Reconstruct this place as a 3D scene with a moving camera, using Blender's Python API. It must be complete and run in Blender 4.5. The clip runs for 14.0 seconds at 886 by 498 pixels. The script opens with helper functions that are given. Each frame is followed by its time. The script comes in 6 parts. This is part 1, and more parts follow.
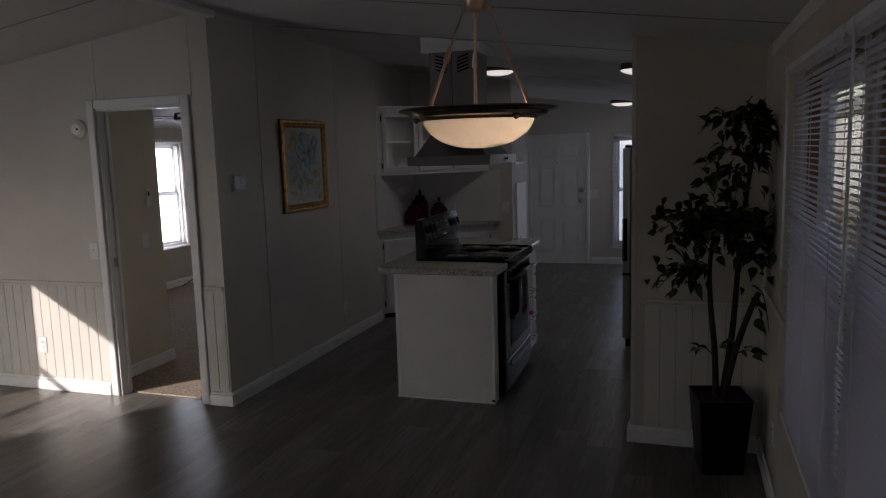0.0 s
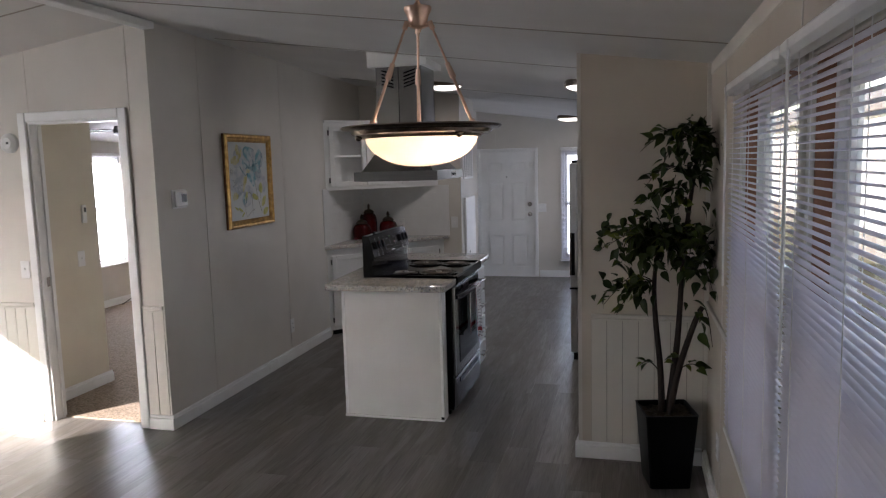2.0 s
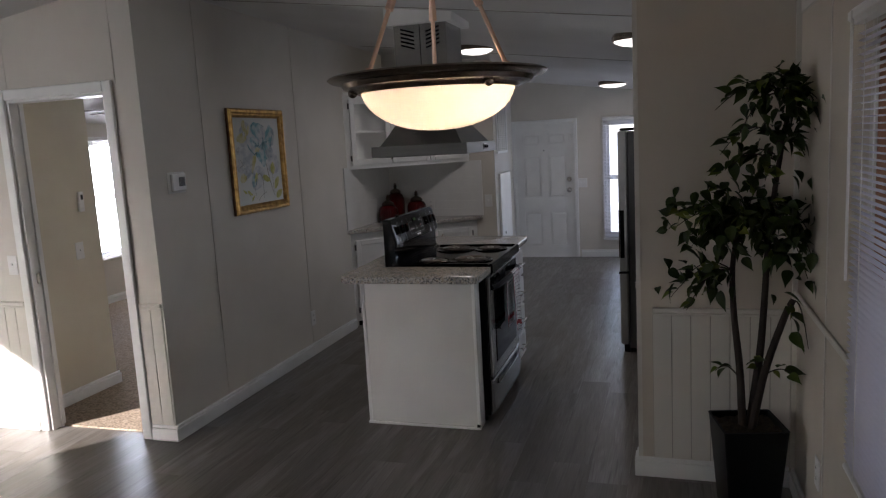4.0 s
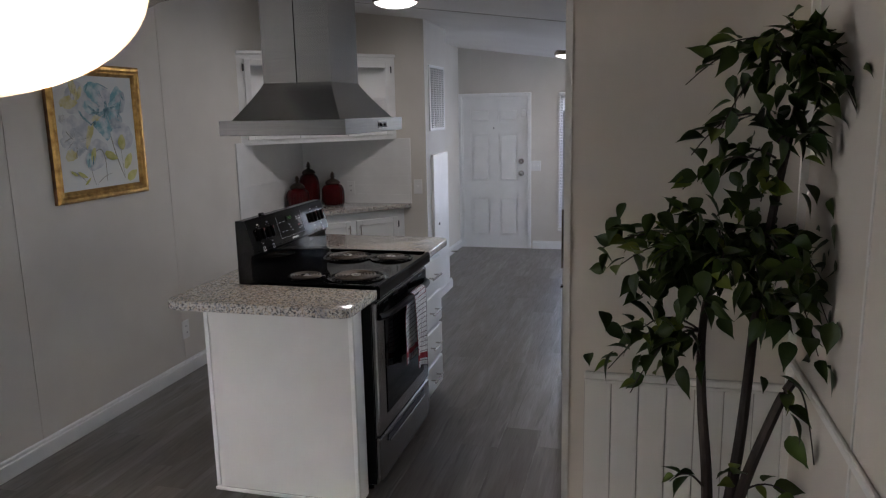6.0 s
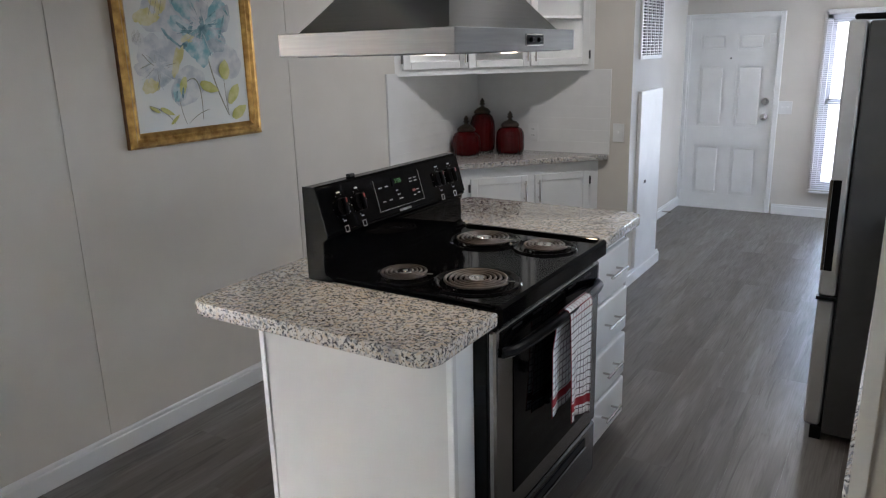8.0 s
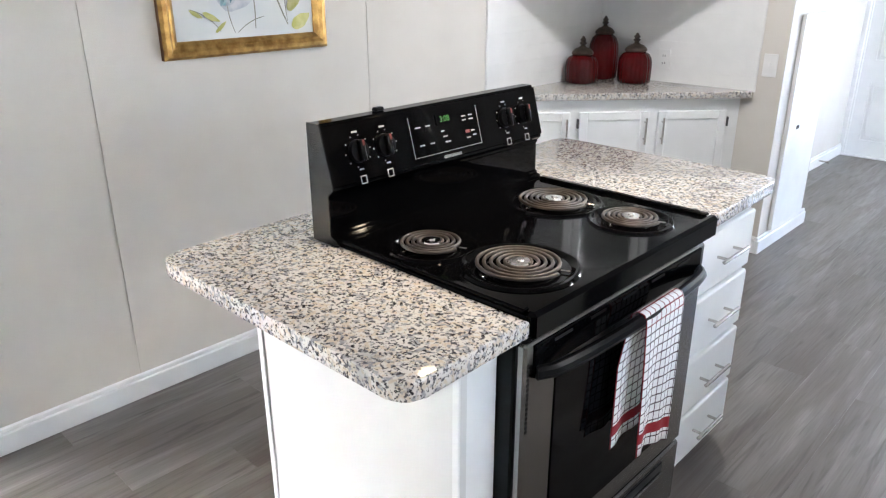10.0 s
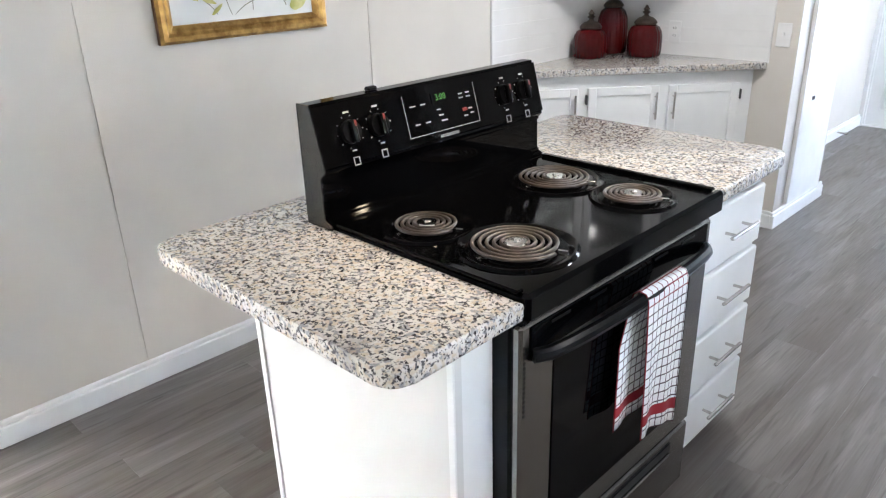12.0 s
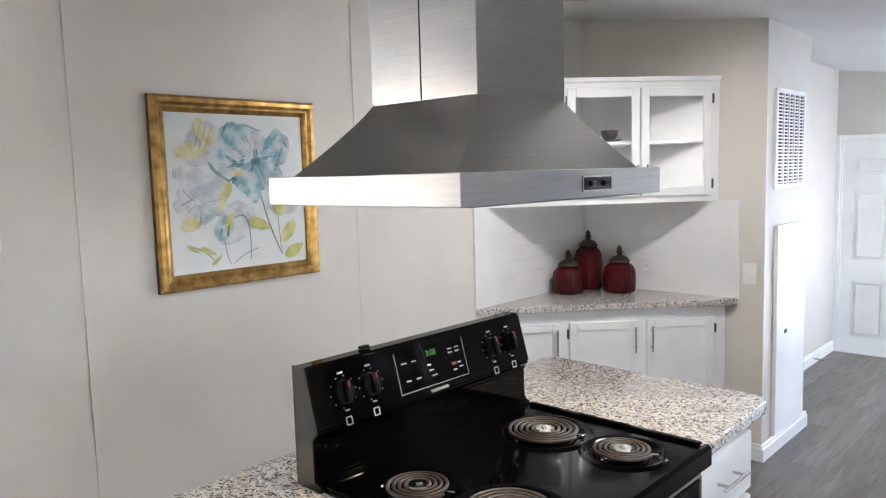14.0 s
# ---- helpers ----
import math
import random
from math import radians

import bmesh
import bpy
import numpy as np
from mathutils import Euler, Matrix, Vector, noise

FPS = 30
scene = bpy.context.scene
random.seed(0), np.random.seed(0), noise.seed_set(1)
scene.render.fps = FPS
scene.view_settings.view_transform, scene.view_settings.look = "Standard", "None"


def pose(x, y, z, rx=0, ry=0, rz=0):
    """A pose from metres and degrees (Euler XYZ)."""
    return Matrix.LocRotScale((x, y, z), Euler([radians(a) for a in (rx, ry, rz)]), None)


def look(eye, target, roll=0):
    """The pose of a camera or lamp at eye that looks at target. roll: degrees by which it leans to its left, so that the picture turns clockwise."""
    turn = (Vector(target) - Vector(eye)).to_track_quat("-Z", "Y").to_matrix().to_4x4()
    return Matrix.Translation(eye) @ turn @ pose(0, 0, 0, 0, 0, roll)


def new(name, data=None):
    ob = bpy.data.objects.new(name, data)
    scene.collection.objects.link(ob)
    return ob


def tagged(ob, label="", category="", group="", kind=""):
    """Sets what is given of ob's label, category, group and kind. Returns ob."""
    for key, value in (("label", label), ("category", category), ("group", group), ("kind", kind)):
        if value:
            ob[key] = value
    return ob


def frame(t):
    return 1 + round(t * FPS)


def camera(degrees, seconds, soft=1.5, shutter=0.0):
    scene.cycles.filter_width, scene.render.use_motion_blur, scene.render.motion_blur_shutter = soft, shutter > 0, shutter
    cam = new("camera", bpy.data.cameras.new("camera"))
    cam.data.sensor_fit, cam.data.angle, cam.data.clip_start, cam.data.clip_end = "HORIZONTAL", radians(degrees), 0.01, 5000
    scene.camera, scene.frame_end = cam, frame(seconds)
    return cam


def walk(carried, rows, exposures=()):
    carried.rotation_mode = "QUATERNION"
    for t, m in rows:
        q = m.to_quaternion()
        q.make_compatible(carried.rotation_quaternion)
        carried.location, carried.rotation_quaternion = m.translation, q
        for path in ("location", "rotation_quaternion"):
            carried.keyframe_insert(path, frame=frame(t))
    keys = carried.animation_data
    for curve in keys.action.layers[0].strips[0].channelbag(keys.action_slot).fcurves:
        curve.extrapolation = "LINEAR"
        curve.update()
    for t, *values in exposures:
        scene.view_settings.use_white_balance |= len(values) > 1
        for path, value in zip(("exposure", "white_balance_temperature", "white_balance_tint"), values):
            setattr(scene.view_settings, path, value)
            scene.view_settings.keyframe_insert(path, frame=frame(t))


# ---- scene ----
cam = camera(62.7, 14.0, soft=1.2)
PATH = [
    (0, (0.423, 2.983, 1.621), (-0.206, 4.863, 1.354), -1.7),
    (0.5, (0.447, 3.006, 1.619), (-0.106, 4.907, 1.339), -2.0),
    (1, (0.464, 3.047, 1.632), (-0.116, 4.946, 1.392), -0.5),
    (1.5, (0.458, 3.054, 1.629), (-0.096, 4.96, 1.386), -0.7),
    (2, (0.435, 3.031, 1.636), (-0.067, 4.953, 1.4), -1.6),
    (2.5, (0.397, 3.064, 1.623), (-0.112, 4.981, 1.368), -1.1),
    (2.7, (0.403, 3.137, 1.615), (-0.149, 5.042, 1.357), -1.8),
    (4.8, (0.257, 4.044, 1.586), (-0.344, 5.917, 1.228), -3.5),
    (5, (0.297, 4.191, 1.578), (-0.312, 6.055, 1.185), -1.7),
    (5.5, (0.355, 4.489, 1.562), (-0.166, 6.373, 1.139), -2.2),
    (6, (0.368, 4.754, 1.609), (-0.144, 6.652, 1.238), -1.2),
    (6.5, (0.366, 5.107, 1.557), (-0.443, 6.896, 1.174), -2.2),
    (7, (0.341, 5.409, 1.546), (-0.586, 7.118, 1.079), -2.6),
    (7.5, (0.211, 5.698, 1.547), (-0.662, 7.43, 1.059), -2.7),
    (8, (0.163, 5.943, 1.533), (-0.874, 7.571, 1.01), -1.5),
    (8.5, (0.127, 6.181, 1.514), (-1.059, 7.675, 0.915), -1.4),
    (8.7, (0.083, 6.251, 1.5), (-1.106, 7.732, 0.875), -1.2),
    (10.8, (0.043, 6.559, 1.487), (-1.272, 7.865, 0.735), 0.2),
    (11, (0.053, 6.566, 1.483), (-1.251, 7.883, 0.731), -0.0),
    (11.5, (0.062, 6.564, 1.478), (-1.225, 7.888, 0.708), 0.2),
    (12, (0.056, 6.559, 1.48), (-1.249, 7.863, 0.707), -1.8),
    (12.5, (0.053, 6.558, 1.48), (-1.246, 7.866, 0.704), -2.2),
    (13, (0.054, 6.562, 1.496), (-1.259, 7.883, 0.766), -2.0),
    (13.5, (0.065, 6.555, 1.544), (-1.285, 7.931, 1.008), -2.3),
    (14, (0.062, 6.529, 1.588), (-1.297, 7.982, 1.381), -1.6),
]
EXPOSURES = [(0.0, 0.0, 6500, 17), (0.5, 1.13, 6500, 17), (1.0, 1.75, 6500, 17), (1.6, 2.0, 6500, 17), (2.7, 2.0, 6500, 17), (4.8, 1.35, 6450, 16), (5.6, 1.95, 6400, 16), (6.5, 2.8, 6350, 15),
             (7.5, 3.05, 6350, 14), (8.1, 3.05, 6250, 12), (8.7, 3.82, 6200, 12), (10.8, 4.40, 6150, 11), (13.0, 4.38, 6150, 11), (13.5, 4.32, 6200, 12), (14.0, 4.10, 6300, 12)]
walk(cam, [(t, look(eye, target, roll)) for t, eye, target, roll in PATH], EXPOSURES)

# ---- daylight: low winter sun, clear sky ----
world = bpy.data.worlds.new("world")
scene.world = world
world.use_nodes = True
wn, wl = world.node_tree.nodes, world.node_tree.links
sky = wn.new("ShaderNodeTexSky")
sky.sky_type, sky.sun_disc = "NISHITA", False
sky.sun_elevation, sky.sun_rotation = radians(19.4), radians(216.9)
wl.new(sky.outputs[0], wn["Background"].inputs[0])
wn["Background"].inputs[1].default_value = 0.145
sun = new("sun", bpy.data.lights.new("sun", "SUN"))
sun.data.energy, sun.data.angle, sun.data.color = 5.0, radians(0.5), (1.0, 0.95, 0.88)
sun.matrix_basis = look((0, 0, 0), (0.6, 0.8, -0.352))


def window_light(name, at, to, wide, high, watts, color=(0.80, 0.88, 1.0)):
    """Skylight that comes in through a window's opening."""
    ob = new(name, bpy.data.lights.new(name, "AREA"))
    ob.data.shape, ob.data.size, ob.data.size_y, ob.data.energy, ob.data.color = "RECTANGLE", wide, high, watts, color
    ob.matrix_basis = look(at, to)
    return ob


window_light("skylight_living", (-5.90, 3.68, 1.18), (0, 3.68, 1.0), 1.6, 1.4, 8.7)
window_light("skylight_bedroom", (-5.90, 10.55, 1.15), (0, 10.55, 1.0), 1.1, 1.3, 27)
window_light("skylight_sink", (1.0, 7.95, 1.45), (0, 7.95, 1.2), 0.9, 0.75, 0.65)
window_light("skylight_entry", (0.0, 13.42, 1.0), (0.0, 5, 0.9), 0.95, 1.45, 3.4, (0.72, 0.82, 1.0))
window_light("skylight_front_room", (1.0, 12.4, 1.15), (0, 12.4, 1.0), 0.9, 1.2, 2.5, (0.66, 0.79, 1.0))


# ---- materials ----
def mat(name, base, rough=0.5, metal=0.0, second=None, scale=8.0, stretch=(1, 1, 1), mix=(0.35, 0.65), detail=4.0, bump=0.0,
        bump_scale=60.0, rough_var=0.0, per_object=0.0, coat=0.0, spec=0.5, emit=None, power=0.0):
    """A surface: two colours mixed by noise, fine relief, uneven gloss and, for loose pieces, a shade of their own."""
    m = bpy.data.materials.new(name)
    m.use_nodes = True
    n, l = m.node_tree.nodes, m.node_tree.links
    p = n["Principled BSDF"]
    p.inputs["Roughness"].default_value, p.inputs["Metallic"].default_value = rough, metal
    p.inputs["Coat Weight"].default_value, p.inputs["Specular IOR Level"].default_value = coat, spec
    co = n.new("ShaderNodeTexCoord")
    mp = n.new("ShaderNodeMapping")
    mp.inputs["Scale"].default_value = stretch
    l.new(co.outputs["Object"], mp.inputs[0])
    tex = n.new("ShaderNodeTexNoise")
    tex.inputs["Scale"].default_value, tex.inputs["Detail"].default_value = scale, detail
    l.new(mp.outputs[0], tex.inputs[0])
    ramp = n.new("ShaderNodeValToRGB")
    a, b = ramp.color_ramp.elements
    second = second or tuple(c * 0.93 for c in base)
    a.position, b.position, a.color, b.color = mix[0], mix[1], (*base, 1), (*second, 1)
    l.new(tex.outputs[0], ramp.inputs[0])
    out = ramp.outputs[0]
    if per_object:
        info, hsv, rng = n.new("ShaderNodeObjectInfo"), n.new("ShaderNodeHueSaturation"), n.new("ShaderNodeMapRange")
        rng.inputs["To Min"].default_value, rng.inputs["To Max"].default_value = 1 - per_object, 1 + per_object
        l.new(info.outputs["Random"], rng.inputs[0])
        l.new(rng.outputs[0], hsv.inputs["Value"])
        l.new(out, hsv.inputs["Color"])
        out = hsv.outputs[0]
        ad = n.new("ShaderNodeVectorMath")
        l.new(co.outputs["Object"], ad.inputs[0])
        l.new(info.outputs["Location"], ad.inputs[1])
        l.new(ad.outputs[0], mp.inputs[0])
    l.new(out, p.inputs["Base Color"])
    if bump or rough_var:
        fine = n.new("ShaderNodeTexNoise")
        fine.inputs["Scale"].default_value, fine.inputs["Detail"].default_value = bump_scale, 3
        l.new(mp.outputs[0], fine.inputs[0])
        if bump:
            bp = n.new("ShaderNodeBump")
            bp.inputs["Strength"].default_value, bp.inputs["Distance"].default_value = bump, 0.002
            l.new(fine.outputs[0], bp.inputs["Height"])
            l.new(bp.outputs[0], p.inputs["Normal"])
        if rough_var:
            rv = n.new("ShaderNodeMapRange")
            rv.inputs["To Min"].default_value, rv.inputs["To Max"].default_value = max(0.02, rough - rough_var), rough + rough_var
            l.new(tex.outputs[0], rv.inputs[0])
            l.new(rv.outputs[0], p.inputs["Roughness"])
    if emit:
        p.inputs["Emission Color"].default_value, p.inputs["Emission Strength"].default_value = (*emit, 1), power
    return m


WALL = mat("wall_panel_paint", (0.635, 0.598, 0.540), 0.62, second=(0.60, 0.565, 0.508), scale=3.0, bump=0.18, bump_scale=240, rough_var=0.08)
# copy of the wall paint with the pendant's warm light put into the colour
WARM_LIT_WALL = mat("wall_panel_lamp_warmth", (0.545, 0.485, 0.405), 0.62, second=(0.51, 0.452, 0.375), scale=3.0, bump=0.18, bump_scale=240, rough_var=0.08)
BEAD = mat("beadboard_paint", (0.63, 0.60, 0.54), 0.55, second=(0.595, 0.565, 0.505), scale=5.0, stretch=(1, 1, 0.15), bump=0.15, bump_scale=90)
BEDWALL = mat("cream_bedroom_paint", (0.64, 0.59, 0.475), 0.65, second=(0.60, 0.55, 0.44), scale=3, bump=0.15, bump_scale=200)
GROOVE = mat("panel_seam", (0.36, 0.335, 0.29), 0.7, scale=20)
CEIL = mat("ceiling_panel", (0.70, 0.69, 0.67), 0.8, second=(0.65, 0.64, 0.62), scale=2.0, bump=0.35, bump_scale=120)
WHITE = mat("white_gloss_paint", (0.80, 0.80, 0.785), 0.34, second=(0.75, 0.75, 0.735), scale=6.0, bump=0.08, bump_scale=150, rough_var=0.06)
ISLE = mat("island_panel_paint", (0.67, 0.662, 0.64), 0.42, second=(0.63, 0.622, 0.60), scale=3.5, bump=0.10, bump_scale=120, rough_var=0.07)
TILE = mat("backsplash_board", (0.74, 0.735, 0.715), 0.38, second=(0.70, 0.695, 0.675), scale=7, bump=0.06)
CARPET = mat("carpet_pile", (0.46, 0.37, 0.29), 0.95, second=(0.20, 0.15, 0.11), scale=75, detail=5, bump=1.0, bump_scale=260)
STEEL = mat("brushed_steel", (0.36, 0.353, 0.342), 0.22, 1.0, second=(0.325, 0.32, 0.31), scale=45, stretch=(0.03, 0.03, 9), detail=2)
DULL = mat("grey_coated_metal", (0.10, 0.10, 0.10), 0.42, 0.6, scale=14, bump=0.2, bump_scale=300)
CHROME = mat("bright_chrome", (0.82, 0.80, 0.77), 0.16, 1.0, scale=30)
NICKEL = mat("satin_nickel", (0.55, 0.53, 0.50), 0.26, 1.0, scale=30)
BRONZE = mat("brushed_bronze_nickel", (0.30, 0.25, 0.20), 0.24, 1.0, second=(0.20, 0.165, 0.13), scale=25, stretch=(1, 1, 4))
COPPER = mat("warm_nickel_rod", (0.86, 0.60, 0.45), 0.38, 1.0, scale=30)
ENAMEL = mat("black_enamel", (0.0014, 0.0014, 0.0016), 0.07, scale=12, bump=0.02, bump_scale=20, spec=0.11)
BLACK = mat("black_plastic", (0.0025, 0.0025, 0.0028), 0.30, spec=0.16, scale=20, bump=0.1, bump_scale=200)
ENDCAP = mat("crackled_black_steel", (0.003, 0.003, 0.003), 0.14, scale=20, bump=0.9, bump_scale=430, spec=0.14)
LIPSTEEL = mat("satin_steel_lip", (0.21, 0.207, 0.202), 0.40, 0.95, second=(0.18, 0.178, 0.174), scale=30, stretch=(0.2, 0.2, 4), bump=0.1, bump_scale=90)
# fridge doors: steel's bright reflection is put into a pale base colour
LIT_STEEL = mat("steel_door_painted_reflection", (0.55, 0.55, 0.545), 0.35, 0.4, second=(0.50, 0.50, 0.495), scale=9, spec=0.5)
OVENGLASS = mat("black_oven_glass", (0.0012, 0.0012, 0.0015), 0.05, scale=5, spec=0.11)
COIL = mat("burner_coil", (0.040, 0.031, 0.026), 0.46, 0.4, second=(0.075, 0.058, 0.047), scale=40)
PLASTIC = mat("white_plastic", (0.76, 0.755, 0.735), 0.38, scale=10)
# white slats; the lilac of skylight is mixed into both of their colours
BLIND = mat("sky_tinted_vinyl_slat", (0.76, 0.745, 0.80), 0.42, scale=12)
bn, bl = BLIND.node_tree.nodes, BLIND.node_tree.links
thin, blend = bn.new("ShaderNodeBsdfTranslucent"), bn.new("ShaderNodeMixShader")
thin.inputs[0].default_value, blend.inputs[0].default_value = (0.80, 0.78, 0.90, 1), 0.24
bl.new(bn["Principled BSDF"].outputs[0], blend.inputs[1])
bl.new(thin.outputs[0], blend.inputs[2])
bl.new(blend.outputs[0], bn["Material Output"].inputs[0])
GREY = mat("grey_display", (0.045, 0.047, 0.045), 0.2, scale=10)
PRINT = mat("white_print", (0.30, 0.30, 0.30), 0.5, scale=10)
REDPRINT = mat("red_print", (0.14, 0.012, 0.008), 0.4, scale=10)
POT = mat("black_planter", (0.0028, 0.0028, 0.003), 0.40, spec=0.14, scale=8, bump=0.1, bump_scale=80)
SOIL = mat("planter_moss", (0.03, 0.022, 0.014), 0.95, second=(0.06, 0.045, 0.025), scale=60, bump=1.0, bump_scale=120)
BARK = mat("ficus_bark", (0.026, 0.018, 0.014), 0.85, second=(0.055, 0.038, 0.028), scale=30, stretch=(1, 1, 0.2), bump=0.8, bump_scale=90)
BULB = mat("lamp_diffuser", (0.85, 0.83, 0.78), 0.3, scale=8, emit=(1.0, 0.95, 0.90), power=0.7)
HOODBULB = mat("hood_lamp", (0.85, 0.8, 0.7), 0.3, scale=8, emit=(1.0, 0.80, 0.55), power=2.5)
GREENLED = mat("clock_digits", (0.02, 0.1, 0.01), 0.4, scale=8, emit=(0.25, 1.0, 0.10), power=0.004)
CONCRETE = mat("painted_skirting", (0.30, 0.28, 0.25), 0.8, second=(0.24, 0.22, 0.20), scale=2)
GROUND = mat("dry_lawn", (0.16, 0.14, 0.08), 0.95, second=(0.10, 0.10, 0.05), scale=0.8, bump=0.8, bump_scale=20)
SIDING = mat("brown_wood_boards", (0.36, 0.17, 0.10), 0.7, second=(0.25, 0.115, 0.07), scale=6, stretch=(4, 4, 0.3), bump=0.4, bump_scale=40)


def glass(name, tint=(1, 1, 1), rough=0.0):
    m = bpy.data.materials.new(name)
    m.use_nodes = True
    p = m.node_tree.nodes["Principled BSDF"]
    p.inputs["Base Color"].default_value, p.inputs["Roughness"].default_value = (*tint, 1), rough
    p.inputs["Transmission Weight"].default_value, p.inputs["IOR"].default_value = 1.0, 1.45
    return m


PANE = glass("window_glass")


def frosted():
    """A frosted glass bowl that lets the bulbs inside shine through."""
    m = bpy.data.materials.new("frosted_lamp_bowl")
    m.use_nodes = True
    n, l = m.node_tree.nodes, m.node_tree.links
    tr, gl, mx = n.new("ShaderNodeBsdfTranslucent"), n.new("ShaderNodeBsdfGlossy"), n.new("ShaderNodeMixShader")
    co, tx, rp = n.new("ShaderNodeTexCoord"), n.new("ShaderNodeTexNoise"), n.new("ShaderNodeValToRGB")
    tx.inputs["Scale"].default_value = 9
    rp.color_ramp.elements[0].color, rp.color_ramp.elements[1].color = (0.61, 0.59, 0.56, 1), (0.64, 0.62, 0.59, 1)
    l.new(co.outputs["Object"], tx.inputs[0])
    l.new(tx.outputs[0], rp.inputs[0])
    l.new(rp.outputs[0], tr.inputs[0])
    gl.inputs["Roughness"].default_value, mx.inputs[0].default_value = 0.2, 0.05
    l.new(tr.outputs[0], mx.inputs[1])
    l.new(gl.outputs[0], mx.inputs[2])
    l.new(mx.outputs[0], n["Material Output"].inputs[0])
    return m


BOWL = frosted()


def granite():
    m = bpy.data.materials.new("speckled_granite")
    m.use_nodes = True
    n, l = m.node_tree.nodes, m.node_tree.links
    p = n["Principled BSDF"]
    p.inputs["Roughness"].default_value = 0.10
    co = n.new("ShaderNodeTexCoord")

    def layer(kind, scale, lo, hi, detail=3.0):
        t = n.new("ShaderNodeTexNoise")
        t.inputs["Scale"].default_value, t.inputs["Detail"].default_value = scale, detail
        l.new(co.outputs["Object"], t.inputs[0])
        r = n.new("ShaderNodeMapRange")
        r.inputs[1].default_value, r.inputs[2].default_value = lo, hi
        l.new(t.outputs[0], r.inputs[0])
        return r.outputs[0]

    def over(under, color, fac):
        x = n.new("ShaderNodeMix")
        x.data_type = "RGBA"
        x.inputs["B"].default_value = (*color, 1)
        l.new(fac, x.inputs["Factor"])
        if isinstance(under, tuple):
            x.inputs["A"].default_value = (*under, 1)
        else:
            l.new(under, x.inputs["A"])
        return x.outputs["Result"]

    c = over((0.60, 0.57, 0.53), (0.54, 0.465, 0.375), layer("n", 70, 0.49, 0.59))
    c = over(c, (0.30, 0.30, 0.31), layer("n", 88, 0.53, 0.62))
    c = over(c, (0.10, 0.095, 0.10), layer("n", 134, 0.562, 0.607, 4))
    c = over(c, (0.03, 0.028, 0.031), layer("n", 122, 0.598, 0.624, 4))
    c = over(c, (0.17, 0.17, 0.19), layer("n", 6, 0.66, 0.78))
    l.new(c, p.inputs["Base Color"])
    return m


GRANITE = granite()


def plank_vinyl():
    """Printed oak look: broad tone drift, long streaks, fine grain and a tone of each board's own."""
    m = bpy.data.materials.new("vinyl_plank")
    m.use_nodes = True
    n, l = m.node_tree.nodes, m.node_tree.links
    p = n["Principled BSDF"]
    p.inputs["Specular IOR Level"].default_value = 0.45
    co, info, shift = n.new("ShaderNodeTexCoord"), n.new("ShaderNodeObjectInfo"), n.new("ShaderNodeVectorMath")
    times = n.new("ShaderNodeVectorMath")
    times.operation = "SCALE"
    times.inputs["Scale"].default_value = 3.7
    l.new(info.outputs["Location"], times.inputs[0])
    l.new(co.outputs["Object"], shift.inputs[0])
    l.new(times.outputs[0], shift.inputs[1])

    def noise(scale, stretch, detail, lo, hi, warp=0.0):
        mp, t, rg = n.new("ShaderNodeMapping"), n.new("ShaderNodeTexNoise"), n.new("ShaderNodeMapRange")
        mp.inputs["Scale"].default_value = stretch
        l.new(shift.outputs[0], mp.inputs[0])
        l.new(mp.outputs[0], t.inputs[0])
        t.inputs["Scale"].default_value, t.inputs["Detail"].default_value, t.inputs["Distortion"].default_value = scale, detail, warp
        rg.inputs[1].default_value, rg.inputs[2].default_value = lo, hi
        l.new(t.outputs[0], rg.inputs[0])
        return rg.outputs[0]

    def over(under, color, fac, amount=1.0):
        x, k = n.new("ShaderNodeMix"), n.new("ShaderNodeMath")
        x.data_type, k.operation = "RGBA", "MULTIPLY"
        k.inputs[1].default_value = amount
        l.new(fac, k.inputs[0])
        l.new(k.outputs[0], x.inputs["Factor"])
        x.inputs["B"].default_value = (*color, 1)
        if isinstance(under, tuple):
            x.inputs["A"].default_value = (*under, 1)
        else:
            l.new(under, x.inputs["A"])
        return x.outputs["Result"]

    c = over((0.176, 0.163, 0.150), (0.118, 0.099, 0.084), noise(2.4, (2.6, 0.42, 1), 3, 0.40, 0.62, 0.8), 0.9)
    c = over(c, (0.235, 0.222, 0.208), noise(5.0, (3.0, 0.30, 1), 4, 0.54, 0.70, 0.5), 0.75)
    streak = noise(9.0, (3.4, 0.22, 1), 5, 0.56, 0.70, 1.2)
    c = over(c, (0.060, 0.049, 0.041), streak, 0.70)
    grain = noise(70.0, (2.5, 0.09, 1), 3, 0.35, 0.70)
    c = over(c, (0.085, 0.075, 0.066), grain, 0.35)
    hsv, rng, sat = n.new("ShaderNodeHueSaturation"), n.new("ShaderNodeMapRange"), n.new("ShaderNodeMapRange")
    rng.inputs["To Min"].default_value, rng.inputs["To Max"].default_value = 0.76, 1.24
    sat.inputs["To Min"].default_value, sat.inputs["To Max"].default_value = 1.25, 0.75
    l.new(info.outputs["Random"], rng.inputs[0])
    l.new(info.outputs["Random"], sat.inputs[0])
    l.new(rng.outputs[0], hsv.inputs["Value"])
    l.new(sat.outputs[0], hsv.inputs["Saturation"])
    l.new(c, hsv.inputs["Color"])
    l.new(hsv.outputs[0], p.inputs["Base Color"])
    gloss = n.new("ShaderNodeMapRange")
    gloss.inputs["To Min"].default_value, gloss.inputs["To Max"].default_value = 0.30, 0.44
